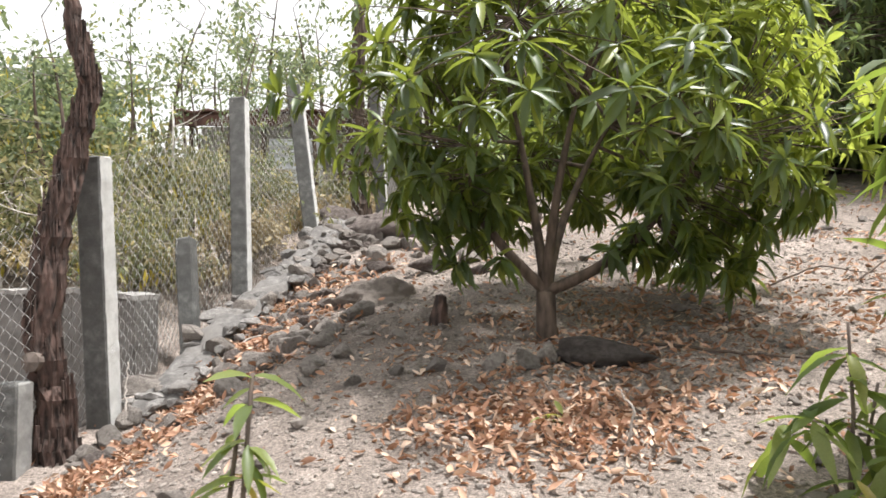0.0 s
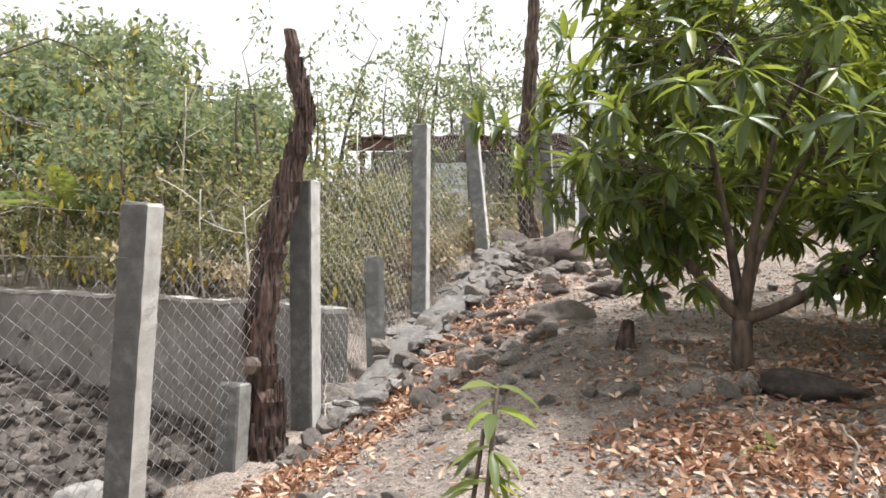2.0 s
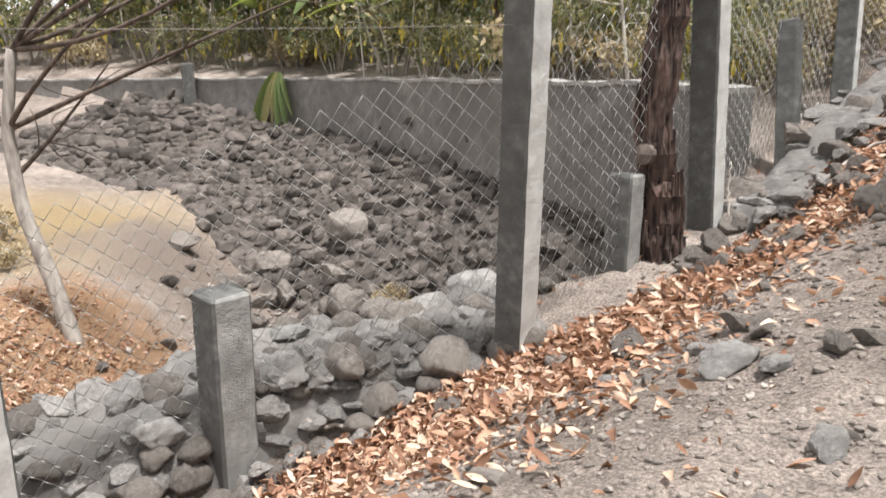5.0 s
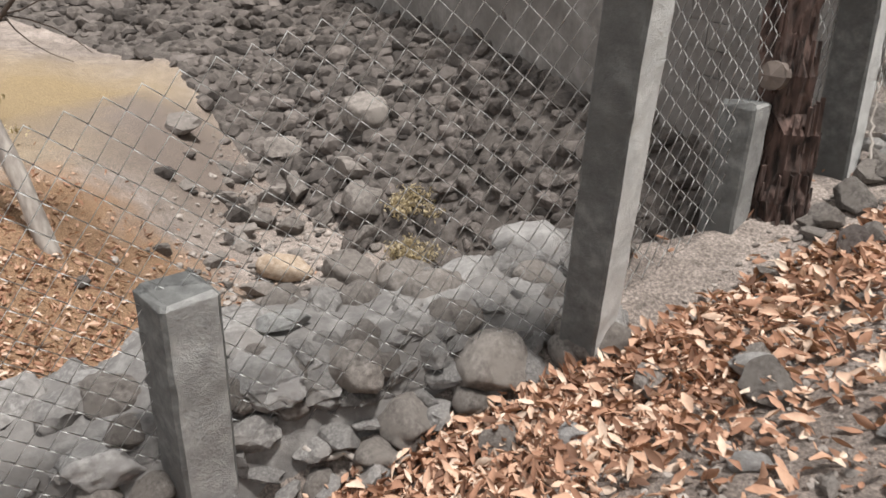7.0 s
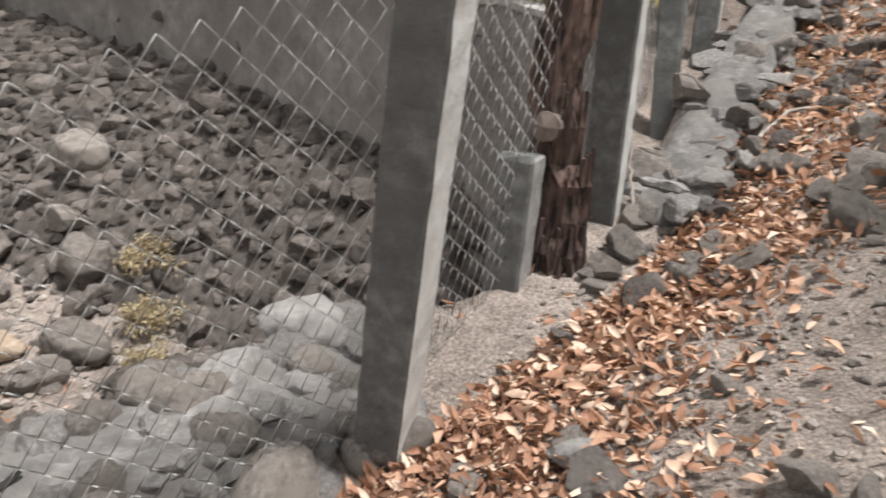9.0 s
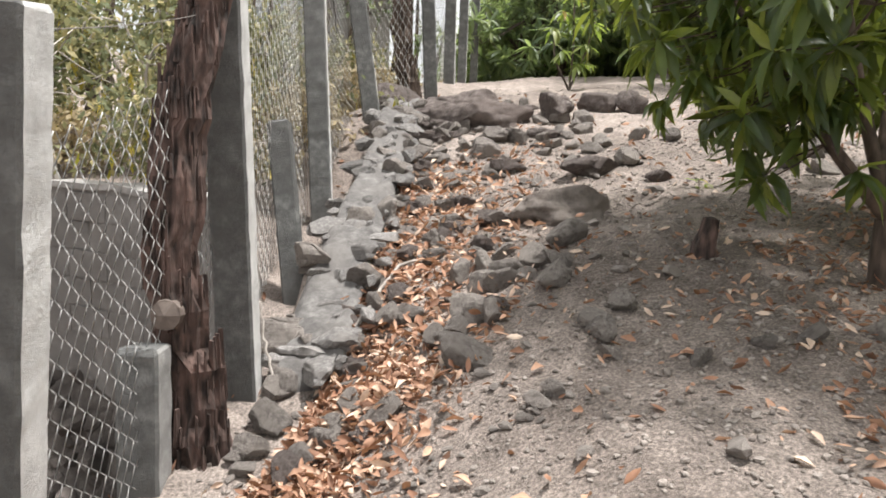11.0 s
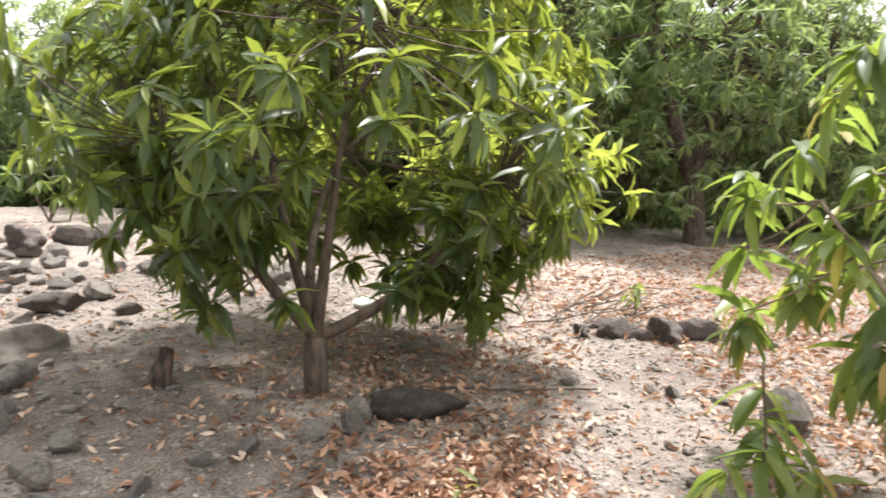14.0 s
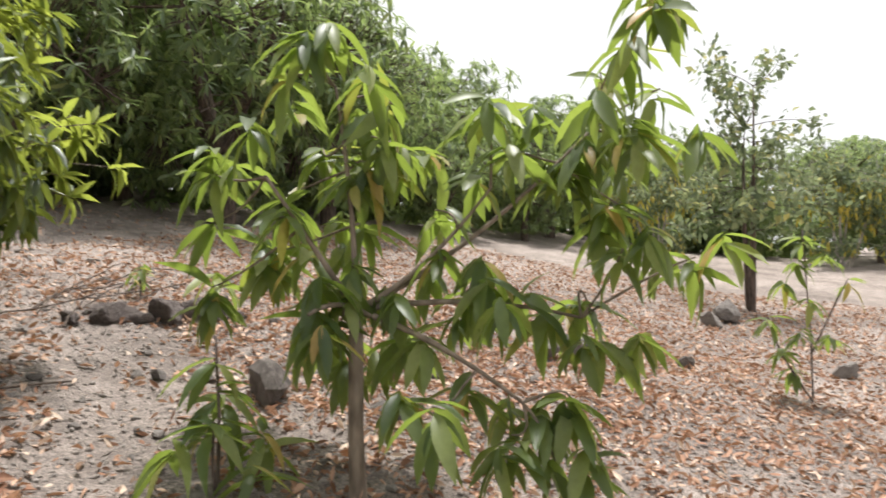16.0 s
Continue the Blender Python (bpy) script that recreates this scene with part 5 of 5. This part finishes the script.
def litter(name, label, X, Y, length, seed, lift=0.02, west=0.35):
    r = np.random.default_rng(seed)
    keep = X > np.interp(Y, FENCE_Y, FENCE_X) - west
    # the trodden strip between the two mangoes stays nearly bare
    s_ = np.clip(((X - 0.9) * 2.1 + (Y - 2.5) * 1.9) / 8.02, 0, 1)
    off_ = np.hypot(X - 0.9 - 2.1 * s_, Y - 2.5 - 1.9 * s_)
    keep &= (off_ > 0.38 + 0.1 * np.sin(X * 7)) | (r.random(len(X)) < 0.22)
    X, Y = X[keep], Y[keep]
    n = len(X)
    a = r.uniform(0, 6.28, n)
    D = np.stack([np.cos(a), np.sin(a), r.normal(0.0, 0.45, n)], 1)
    U = np.stack([r.normal(0, 0.7, n), r.normal(0, 0.7, n), np.ones(n)], 1)
    R = frames(D, U)
    P = np.stack([X, Y, surface(X, Y) + r.uniform(0.004, lift, n)], 1)
    L = r.uniform(*length, n)
    VV, FF, o = [], [], 0
    for k in range(3):
        sel = np.arange(n) % 3 == k
        V, F = spread(DRY[k], R[sel], P[sel], L[sel])
        VV.append(V)
        FF.append(F + o)
        o += len(V)
    tagged(new(name, mesh_np(name, np.concatenate(VV), np.concatenate(FF), M_LITTER, True)), label, "dry leaves", kind="stuff")


rl = np.random.default_rng(55)
n = 25000
y1 = rl.uniform(-0.6, 7.6, n)
wid = np.interp(y1, [1, 2.5, 3.4, 4.2, 5.2, 6.5, 7.6], [0.7, 0.55, 0.42, 0.30, 0.42, 0.5, 0.6])
x1 = np.interp(y1, FENCE_Y, FENCE_X) + np.interp(y1, [2.6, 3.4], [0.02, 0.10]) + np.interp(y1, [3.6, 4.6, 5.4], [0.0, 0.25, 0.25]) + np.abs(rl.normal(0, 1, n)) * wid
thin = rl.random(n) < np.interp(y1, [1, 3.3, 3.9, 4.3, 5.2, 7.6], [1.0, 1.0, 0.7, 1.0, 0.45, 0.15])
litter("fence_leaf_litter", "orange-brown dry mango leaves drifted along the fence", x1[thin], y1[thin], (0.016, 0.075), 1, 0.06)
n = 2000
litter("mango_leaf_litter", "reddish dry mango leaves heaped below the tree", 0.48 + rl.normal(0, 0.38, n), 3.32 + rl.normal(0, 0.28, n), (0.022, 0.07), 2, 0.03)
n = 1500
litter("mango_leaf_litter", "reddish dry mango leaves round the trunk", 0.9 + rl.normal(0, 0.75, n), 4.5 + rl.normal(0, 0.6, n), (0.022, 0.065), 3)
n = 36000
xo, yo = rl.uniform(0.9, 8, n), rl.uniform(-2.5, 6.0, n)
kk = rl.random(n) < np.exp(-((xo - 3.2) / 3.2) ** 2 - ((yo - 1.9) / 2.6) ** 2) * 0.85 + 0.14
litter("orchard_leaf_litter", "faded dry leaves scattered over the orchard floor", xo[kk], yo[kk], (0.025, 0.075), 4)
n = 24000
xf, yf = rl.uniform(3.5, 13, n), rl.uniform(-4, 7, n)
litter("field_leaf_litter", "thin scatter of dry leaves on the open field", xf, yf, (0.025, 0.075), 7)
n = 3800
xs, ys = rl.uniform(-3, 9, n), rl.uniform(-0.5, 10.5, n)
litter("scattered_leaf_litter", "sparse dry leaves scattered over bare earth", xs, ys, (0.025, 0.075), 5)


def ico(seed):
    bm = bmesh.new()
    bmesh.ops.create_icosphere(bm, subdivisions=1, radius=0.5)
    r = np.random.default_rng(seed)
    V = np.array([v.co[:] for v in bm.verts]) * r.uniform(0.75, 1.15, (len(bm.verts), 1)) * (1.2, 0.9, 0.7)
    F = np.array([[v.index for v in f.verts] for f in bm.faces])
    bm.free()
    return V, F


def gravel(name, label, X, Y, size, seed, mat):
    r = np.random.default_rng(seed)
    n = len(X)
    R = frames(np.stack([r.normal(size=n), r.normal(size=n), r.normal(0, 0.2, n)], 1), np.tile([[0.1, 0.0, 1.0]], (n, 1)))
    L = size[0] + (size[1] - size[0]) * r.random(n) ** 3
    P = np.stack([X, Y, surface(X, Y) + L * 0.12], 1)
    V, F = spread(ico(seed), R, P, L)
    tagged(new(name, mesh_np(name, V, F, mat, False)), label, "gravel", kind="stuff")


M_GRAVEL = grainy("pebble", [(0.3, (0.165, 0.142, 0.126)), (0.5, (0.275, 0.24, 0.214)), (0.72, (0.41, 0.37, 0.335))], 12, 3, 0.5, 0.008, 0.92, None, 0.35)
n = 5200
litter("creek_leaf_litter", "dry brown leaves scattered over the sandy bank", -6.6 + rl.normal(0, 1.0, n), 3.1 + rl.normal(0, 0.9, n), (0.03, 0.08), 6, 0.02, 9.0)
n = 58000
xs, ys = rl.uniform(-4.5, 4.0, n), rl.uniform(-1.5, 7.5, n)
k = xs > np.interp(ys, FENCE_Y, FENCE_X) + 0.02
gravel("path_gravel", "small grey-brown pebbles and clods on the path", xs[k], ys[k], (0.005, 0.034), 3, M_GRAVEL)
n = 9000
gravel("field_gravel", "small grey-brown pebbles on the orchard floor", rl.uniform(-2, 9, n), rl.uniform(-3, 12, n), (0.010, 0.045), 4, M_GRAVEL)
n = 9000
xs, ys = rl.uniform(-11.0, -4.0, n), rl.uniform(1.5, 9.0, n)
k = (creek_side(xs, ys) < 0.9 + rl.normal(0, 0.25, n)) & (ys < np.interp(xs, WALL_X, WALL_Y) - 0.85 * np.interp(xs, RUN_X, RUN))
gravel("creek_gravel", "coarse river gravel in the dry creek bed", xs[k], ys[k], (0.02, 0.11), 5, M_GRAVEL)

# ---- beyond the fence: scrub, house, bananas ----
SMALL = leaf_shape((0, 0.5, 1.0), (0.1, 1.0, 0.05), 0.5, 0.15, 0.06)


def scrub_tree(seed, h, rad, n, label, at, leaf=(0.05, 0.10), pods=0, mat=None, stems=4, low=0.1, wood=None, name="scrub_tree", group="scrub"):
    """Several thin stems, small sparse leaves in loose sprays."""
    r = np.random.default_rng(seed)
    ob = thing(name, label, "tree" if h > 2 else "shrub", at, group=group)
    cl = blob_cloud((0, 0, h * 0.58), (rad, rad, h * 0.46), max(16, n // 45), seed, 0.25, h * low, 0.3)
    g = Geo()
    nodes = []
    for k in range(stems):
        a = 6.28 * k / stems + r.uniform(-0.4, 0.4)
        e = np.array([rad * 0.5 * math.cos(a), rad * 0.5 * math.sin(a), h * r.uniform(0.6, 0.95)])
        c = curve_to((0.1 * math.cos(a), 0.1 * math.sin(a), -0.15), e, r.normal(0, 0.12, 3), 9)
        g.tube(c, np.linspace(0.013 * h + 0.006, 0.006, 9), 5, 0.05)
        nodes += list(c[2:])
    nodes = np.array(nodes)
    P, D = [], []
    for p in cl:
        j = np.argmin(np.linalg.norm(nodes - p, axis=1))
        c = curve_to(nodes[j], p, r.normal(0, 0.05, 3), 5)
        g.tube(c, np.linspace(0.009, 0.003, 5), 3)
        for _ in range(45):
            u = r.uniform(0.45, 1.1)
            P.append(nodes[j] + (p - nodes[j]) * u + r.normal(0, 0.11, 3))
            D.append(unit(r.normal(size=3)) + (0, 0, -0.5))
    child("trunk", g.mesh("trunk", wood or M_PALE), ob)
    P, D = np.array(P), np.array(D)
    R = frames(D, np.array([0, 0, 1.0]) + r.normal(0, 0.5, P.shape))
    V, F = spread(SMALL, R, P, r.uniform(*leaf, len(P)))
    tagged(child("foliage", mesh_np("foliage", V, F, mat or M_SCRUB, True), ob), kind="stuff")
    if pods:
        k = r.choice(len(P), pods, replace=False)
        pp = P[k] * (1, 1, 0.9)
        R = frames(np.stack([r.normal(0, 0.2, pods), r.normal(0, 0.2, pods), -np.ones(pods)], 1), r.normal(size=(pods, 3)))
        V, F = spread(leaf_shape((0, 0.5, 1.0), (0.2, 1.0, 0.1), 0.3, 0.1, 0.05), R, pp, r.uniform(0.13, 0.26, pods))
        tagged(child("seed_pod", mesh_np("seed_pod", V, F, M_POD, True), ob, "hanging yellow seed pods"), kind="stuff")
    return ob


GREEN = "tall yellow-green scrub tree with hanging pods"
THIN = "thin sparse scrub tree with small leaves"
BUSH = "tangled low dry shrub with brown and yellow-green leaves"
WEED = "straggly dry undergrowth behind the wall"
sA = scrub_tree(61, 3.1, 1.6, 4200, GREEN, (-7.2, 10.8, zg(-7.2, 10.8)), (0.09, 0.18), 330)
sB = scrub_tree(62, 3.7, 1.8, 4600, GREEN, (-16.3, 16.0, zg(-16.3, 16.0)), (0.10, 0.19), 300)
sC = scrub_tree(63, 3.8, 1.4, 950, THIN, (-3.6, 12.0, zg(-3.6, 12.0)), (0.06, 0.12), 0, None, 3, 0.35, M_BARK)
M_BRUSH = leafy("dry_brush_leaf", [(0, (0.045, 0.065, 0.032)), (0.45, (0.115, 0.135, 0.062)), (0.8, (0.25, 0.235, 0.12)), (1, (0.42, 0.34, 0.15))], 0.3, 0.7, (0.45, 0.42, 0.2))
sD = scrub_tree(64, 1.35, 0.95, 1700, BUSH, (-3.3, 8.3, zg(-3.3, 8.3)), (0.05, 0.11), 25, M_BRUSH, 6, 0.05, name="shrub", group="shrubs")
M_DRYG = leafy("dry_straw", [(0, (0.22, 0.17, 0.10)), (0.6, (0.38, 0.31, 0.19)), (1, (0.5, 0.42, 0.28))], 0.3, 0.8, (0.5, 0.4, 0.2))
sE = scrub_tree(65, 0.8, 0.9, 1200, WEED, (-5.6, 9.0, zg(-5.6, 9.0)), (0.06, 0.16), 0, M_DRYG, 8, 0.02, name="shrub", group="shrubs")
for src, spots in ((sA, ((-12.7, 13.3, 70, 1.52), (-6.5, 11.9, 200, 1.04), (-20.3, 13.9, 130, 1.65), (-24.2, 11.9, 10, 1.90), (-8.5, 13.4, 300, 1.34), (-26.7, 7.8, 90, 1.98), (-16.3, 13.6, 250, 1.32))),
                   (sB, ((-21.8, 17.9, 60, 1.81), (-9.8, 15.6, 140, 1.34), (-27.2, 15.4, 220, 1.98), (-31.7, 10.5, 20, 1.98), (-8.2, 16.1, 310, 1.09), (-15.8, 20.0, 10, 1.74), (-32.5, 17.9, 100, 2.31), (-33.3, 3.0, 160, 1.98), (-30.8, -6.0, 50, 1.98), (-25.4, 24.0, 70, 2.26), (-13.0, 16.1, 190, 1.35), (-7.4, 14.0, 20, 0.98), (-18.6, 15.2, 280, 1.48), (-23.6, 14.3, 180, 1.65), (-28.4, 10.6, 200, 1.81))),
                   (sC, ((-2.9, 10.2, 60, 0.85), (-4.8, 9.8, 150, 0.96), (-2.2, 13.5, 240, 1.10), (-1.6, 15.5, 30, 1.30), (-1.0, 18.5, 200, 1.4), (0.2, 24, 80, 1.5), (-4.2, 17.5, 300, 1.50), (-6.5, 9.7, 20, 0.94), (-6.6, 17.4, 20, 1.53), (-2.9, 18.5, 110, 1.50))),
                   (sD, ((-4.5, 8.6, 40, 0.97), (-2.9, 7.3, 100, 0.70), (-2.6, 9.3, 160, 1.00), (-5.9, 9.6, 220, 1.25), (-3.6, 9.6, 280, 1.21), (-10.2, 11.4, 340, 1.37), (-14.6, 12.6, 30, 1.65), (-18.5, 11.6, 80, 1.65), (-2.2, 11.3, 130, 0.90), (-21.8, 10.0, 200, 1.81), (-3.0, 7.1, 250, 0.61), (-25.6, 8.3, 20, 1.81), (-1.7, 13.0, 70, 0.90), (-8.4, 10.1, 20, 0.74), (-12.2, 11.8, 90, 0.96), (-16.6, 11.5, 150, 0.99), (-15.5, 11.8, 300, 0.82), (-6.8, 9.1, 210, 0.62), (-5.1, 8.4, 260, 0.67), (-20.8, 10.3, 330, 0.99), (-17.6, 13.9, 120, 2.15), (-8.7, 11.4, 60, 1.67), (-5.2, 9.6, 10, 1.31), (-20.9, 12.9, 200, 2.15), (-12.8, 14.0, 260, 2.21))),
                   (sE, ((-14.1, 12.4, 220, 0.98), (-4.1, 8.1, 280, 0.64), (-19.9, 10.6, 30, 0.99), (-2.8, 7.9, 10, 0.70), (-2.3, 8.6, 190, 0.70), (-1.9, 10.1, 250, 0.80), (-1.2, 12.6, 110, 0.8)))):
    for x, y, t, s in spots:
        copy_thing(src, place(x, y, t, s))

for x, y, t, s in ((-6.5, 6.9, 20, 0.40), (-6.1, 6.4, 110, 0.34), (-5.8, 5.9, 200, 0.28), (-11.2, 4.4, 60, 0.5), (-10.0, 4.0, 150, 0.4)):
    copy_thing(sE, place(x, y, t, s))

# banana plants
M_BANANA = leafy("banana_leaf", [(0, (0.075, 0.115, 0.035)), (0.6, (0.14, 0.175, 0.06)), (1, (0.30, 0.25, 0.12))], 0.25, 0.55)


def banana(x, y, h, seed, size=1.0):
    r = np.random.default_rng(seed)
    ob = thing("banana_plant", "half-dry banana plant with torn pale leaves", "plant", (x, y, zg(x, y)), group="banana plants")
    g = Geo()
    g.tube([(0, 0, -0.1), (0.02, 0, h * 0.3), (0, 0, h * 0.55)], [0.06, 0.05, 0.035], 8, 0.05)
    child("stem", g.mesh("stem", M_PALE), ob)
    for k in range(6):
        a = 6.28 * k / 6 + r.uniform(-0.4, 0.4)
        st = np.linspace(0, 1, 9)
        V, F = leaf_shape(st, np.sin(np.pi * np.clip(st * 0.93 + 0.06, 0, 1)) ** 0.7 * r.uniform(0.75, 1.0, 9), 0.26, r.uniform(0.3, 0.9), 0.03)
        up = r.uniform(0.35, 1.1)
        R = frames(np.array([[math.cos(a), math.sin(a), up]]), np.array([[-0.3 * math.cos(a), -0.3 * math.sin(a), 1.0]]))
        VV, FF = spread((V, F), R, np.array([[0, 0, h * 0.52]]), np.array([h * r.uniform(0.5, 0.75)]))
        child("leaf", mesh_np("leaf", VV, FF, M_BANANA, True), ob)
    return ob


for k, (x, y, h) in enumerate(((-12.76, 12.51, 3.03), (-10.80, 11.58, 2.39), (-15.33, 12.28, 2.47), (-16.98, 12.44, 2.97), (-8.79, 10.91, 2.26), (-18.96, 12.28, 2.80))):
    banana(x, y, h, 70 + k)
fr = thing("banana_frond", "broken green banana frond hanging over the wall", "leaf", (-13.0, 10.98, 0.98))
for k, (dx, ln) in enumerate(((-0.42, 0.8), (-0.3, 0.95), (-0.16, 1.05), (-0.04, 0.7), (0.1, 0.95), (0.22, 0.85), (0.34, 0.6))):
    V, F = leaf_shape(np.linspace(0, 1, 6), (0.2, 0.9, 1.0, 0.9, 0.6, 0.05), 0.11, 0.12, 0.04)
    VV, FF = spread((V, F), frames(np.array([[dx * 1.4, -0.25, -1.0]]), np.array([[0.3, -1.0, 0.2]])), np.array([[dx * 0.33, -0.05, 0.06]]), np.array([ln * 1.6]))
    child("leaf_strip", mesh_np("leaf_strip", VV, FF, M_BANANA, True), fr)
fence_post(-15.25, 10.36, 1.24 - zg(-15.25, 10.25), 0.2, 0, 0, 10, 91, "short pale concrete post standing against the wall", z=zg(-15.25, 10.25))

# bare pale tree on the sand bank
bt = thing("bare_tree", "leaning pale-barked tree with bare branches", "tree", (-7.55, 3.55, zg(-7.55, 3.55)))
g = Geo()
tr_ = np.array([(0.05, 0.0, -0.15), (-0.12, -0.04, 0.5), (-0.35, -0.12, 1.2), (-0.45, -0.1, 1.9), (-0.35, 0.0, 2.6)])
g.tube(np.stack([np.interp(np.linspace(0, 1, 16), np.linspace(0, 1, 5), tr_[:, k]) for k in range(3)], 1), np.linspace(0.085, 0.045, 16), 9, 0.05)
child("trunk", g.mesh("trunk", M_PALE), bt)
rb = np.random.default_rng(5)
for e, s in (((1.2, 0.9, 3.5), (-0.45, -0.1, 1.9)), ((0.6, 1.6, 3.6), (-0.35, 0, 2.6)), ((-0.9, 0.8, 3.7), (-0.35, 0, 2.6)), ((1.5, 0.3, 4.0), (-0.35, 0, 2.6)), ((-1.2, -0.4, 3.4), (-0.45, -0.1, 1.9)), ((0.2, 0.6, 2.5), (-0.4, -0.1, 1.5)), ((1.9, 1.7, 3.1), (-0.45, -0.1, 1.9)), ((3.37, 1.05, 4.21), (-0.35, 0, 2.6)), ((2.87, 1.05, 3.98), (-0.35, 0, 2.6)), ((2.49, 1.05, 4.22), (-0.35, 0, 2.6))):
    g = Geo()
    c = curve_to(s, e, rb.normal(0, 0.12, 3), 10)
    g.tube(c, np.linspace(0.028, 0.007, 10), 5, 0.06)
    for _ in range(8):
        j = rb.integers(3, 10)
        c2 = curve_to(c[j], c[j] + unit(rb.normal(size=3) + unit(np.array(e) - s) * 0.8) * rb.uniform(0.3, 0.9), rb.normal(0, 0.05, 3), 5)
        g.tube(c2, np.linspace(0.008, 0.003, 5), 3)
    child("branch", g.mesh("branch", M_BARK), bt)

# house among the trees
hz = zg(-3.6, 16)
house = thing("house", "low house with a rusty sheet roof and zinc wall", "house", (-3.6, 16.2, 0))


def slab(x0, x1, y0, y1, z0, z1, mat, dz=0.0, corr=0.0, axis="z"):
    """A box; its far side dz higher; corr: depth of the corrugation over its face."""
    g = Geo()
    n = 60 if corr else 2
    V, F = [], []
    for k in range(n):
        u = k / (n - 1)
        o = corr * math.sin(u * 60)
        if axis == "z":
            z = z0 + (z1 - z0) * u
            V += [(x0, y0 + o, z), (x1, y0 + o, z), (x1, y1, z), (x0, y1, z)]
        else:
            x = x0 + (x1 - x0) * u
            V += [(x, y0, z0 + o), (x, y0, z1 + o), (x, y1, z1 + o + dz), (x, y1, z0 + o + dz)]
    for k in range(n - 1):
        F += [(4 * k + q, 4 * k + (q + 1) % 4, 4 * k + 4 + (q + 1) % 4, 4 * k + 4 + q) for q in range(4)]
    F += [(0, 1, 2, 3), (4 * n - 4, 4 * n - 3, 4 * n - 2, 4 * n - 1)]
    g.add(V, F)
    return g


M_PLASTER = grainy("grey_plaster", [(0.3, (0.25, 0.24, 0.22)), (0.7, (0.42, 0.40, 0.37))], 3, 0.8, 0.4, 0.01)
child("wall", slab(-1.6, 2.6, 0.0, 3.5, 1.6, 4.1, M_PLASTER).mesh("wall", M_PLASTER, False), house)
child("zinc_panel", slab(0.0, 1.1, -0.62, -0.56, 2.2, 3.75, M_SHEET, 0, 0.02).mesh("zinc_panel", M_SHEET, True), house, "corrugated zinc sheet panel")
child("roof", slab(-1.95, 3.3, -0.7, 4.2, 4.28, 4.34, M_RUST, 0.5, 0.03, "x").mesh("roof", M_RUST, True), house, "dark rusty corrugated roof")
for x in (-1.7, -0.2, 1.4, 2.9):
    child("eave_post", slab(x, x + 0.09, -0.5, -0.41, 1.6, 4.27, M_BARK).mesh("eave_post", M_BARK, False), house)
child("fascia", slab(-1.95, 3.3, -0.66, -0.6, 4.02, 4.25, M_RUST).mesh("fascia", M_RUST, False), house, "dark weathered fascia board")

# ---- right-hand distance ----
tt = scrub_tree(81, 4.3, 1.3, 1500, "thin grey-green tree on open dry ground", (10.99, -0.64, zg(10.99, -0.64)), (0.09, 0.18), 0, None, 2, 0.3, M_BARK, "slender_tree", "orchard trees")
for x, y, t, s in ((22, -4.5, 60, 1.1), (26, -7.5, 150, 1.0), (19, 0.6, 250, 0.9)):
    copy_thing(sA, place(x, y, t, s))
for x, y, t, s in ((30, -10, 20, 1.0), (33, -4, 120, 1.1), (27, 0, 200, 1.0), (31, -15, 80, 1.0), (28, -20, 10, 1.1), (18, -26, 140, 1.1), (6, -28, 60, 1.1), (-8, -26, 220, 1.1), (36, 3, 90, 1.2)):
    copy_thing(sB, place(x, y, t, s))

# thin dead saplings by the far wall
def dead_sapling(x, y, h, seed):
    r = np.random.default_rng(seed)
    ob = thing("dead_sapling", "thin bleached dead sapling behind the wall", "sapling", (x, y, zg(x, y)), group="dead saplings")
    g = Geo()
    c = curve_to((0, 0, -0.1), (r.normal(0, 0.12), r.normal(0, 0.12), h), r.normal(0, 0.05, 3), 9)
    g.tube(c, np.linspace(0.022, 0.006, 9), 6, 0.08)
    child("stem", g.mesh("stem", M_BLEACH), ob)
    for k in range(5):
        j = 3 + k
        g = Geo()
        g.tube(curve_to(c[j], c[j] + (r.normal(0, 0.35), r.normal(0, 0.2), r.uniform(0.1, 0.45)), r.normal(0, 0.03, 3), 5), np.linspace(0.009, 0.003, 5), 4)
        child("twig", g.mesh("twig", M_BLEACH), ob)


M_BLEACH = bark("bleached_wood", (0.38, 0.35, 0.31), (0.62, 0.58, 0.53), 20, 0.004)
for k, (x, y, h) in enumerate(((-10.76, 11.11, 1.99), (-8.94, 10.60, 1.38), (-16.98, 11.12, 1.81), (-4.91, 8.39, 1.33), (-4.00, 7.77, 1.07), (-5.89, 9.19, 2.78), (-14.80, 12.74, 2.63), (-3.10, 8.60, 2.00), (-13.04, 13.10, 3.45))):
    dead_sapling(x, y, h, 300 + k)
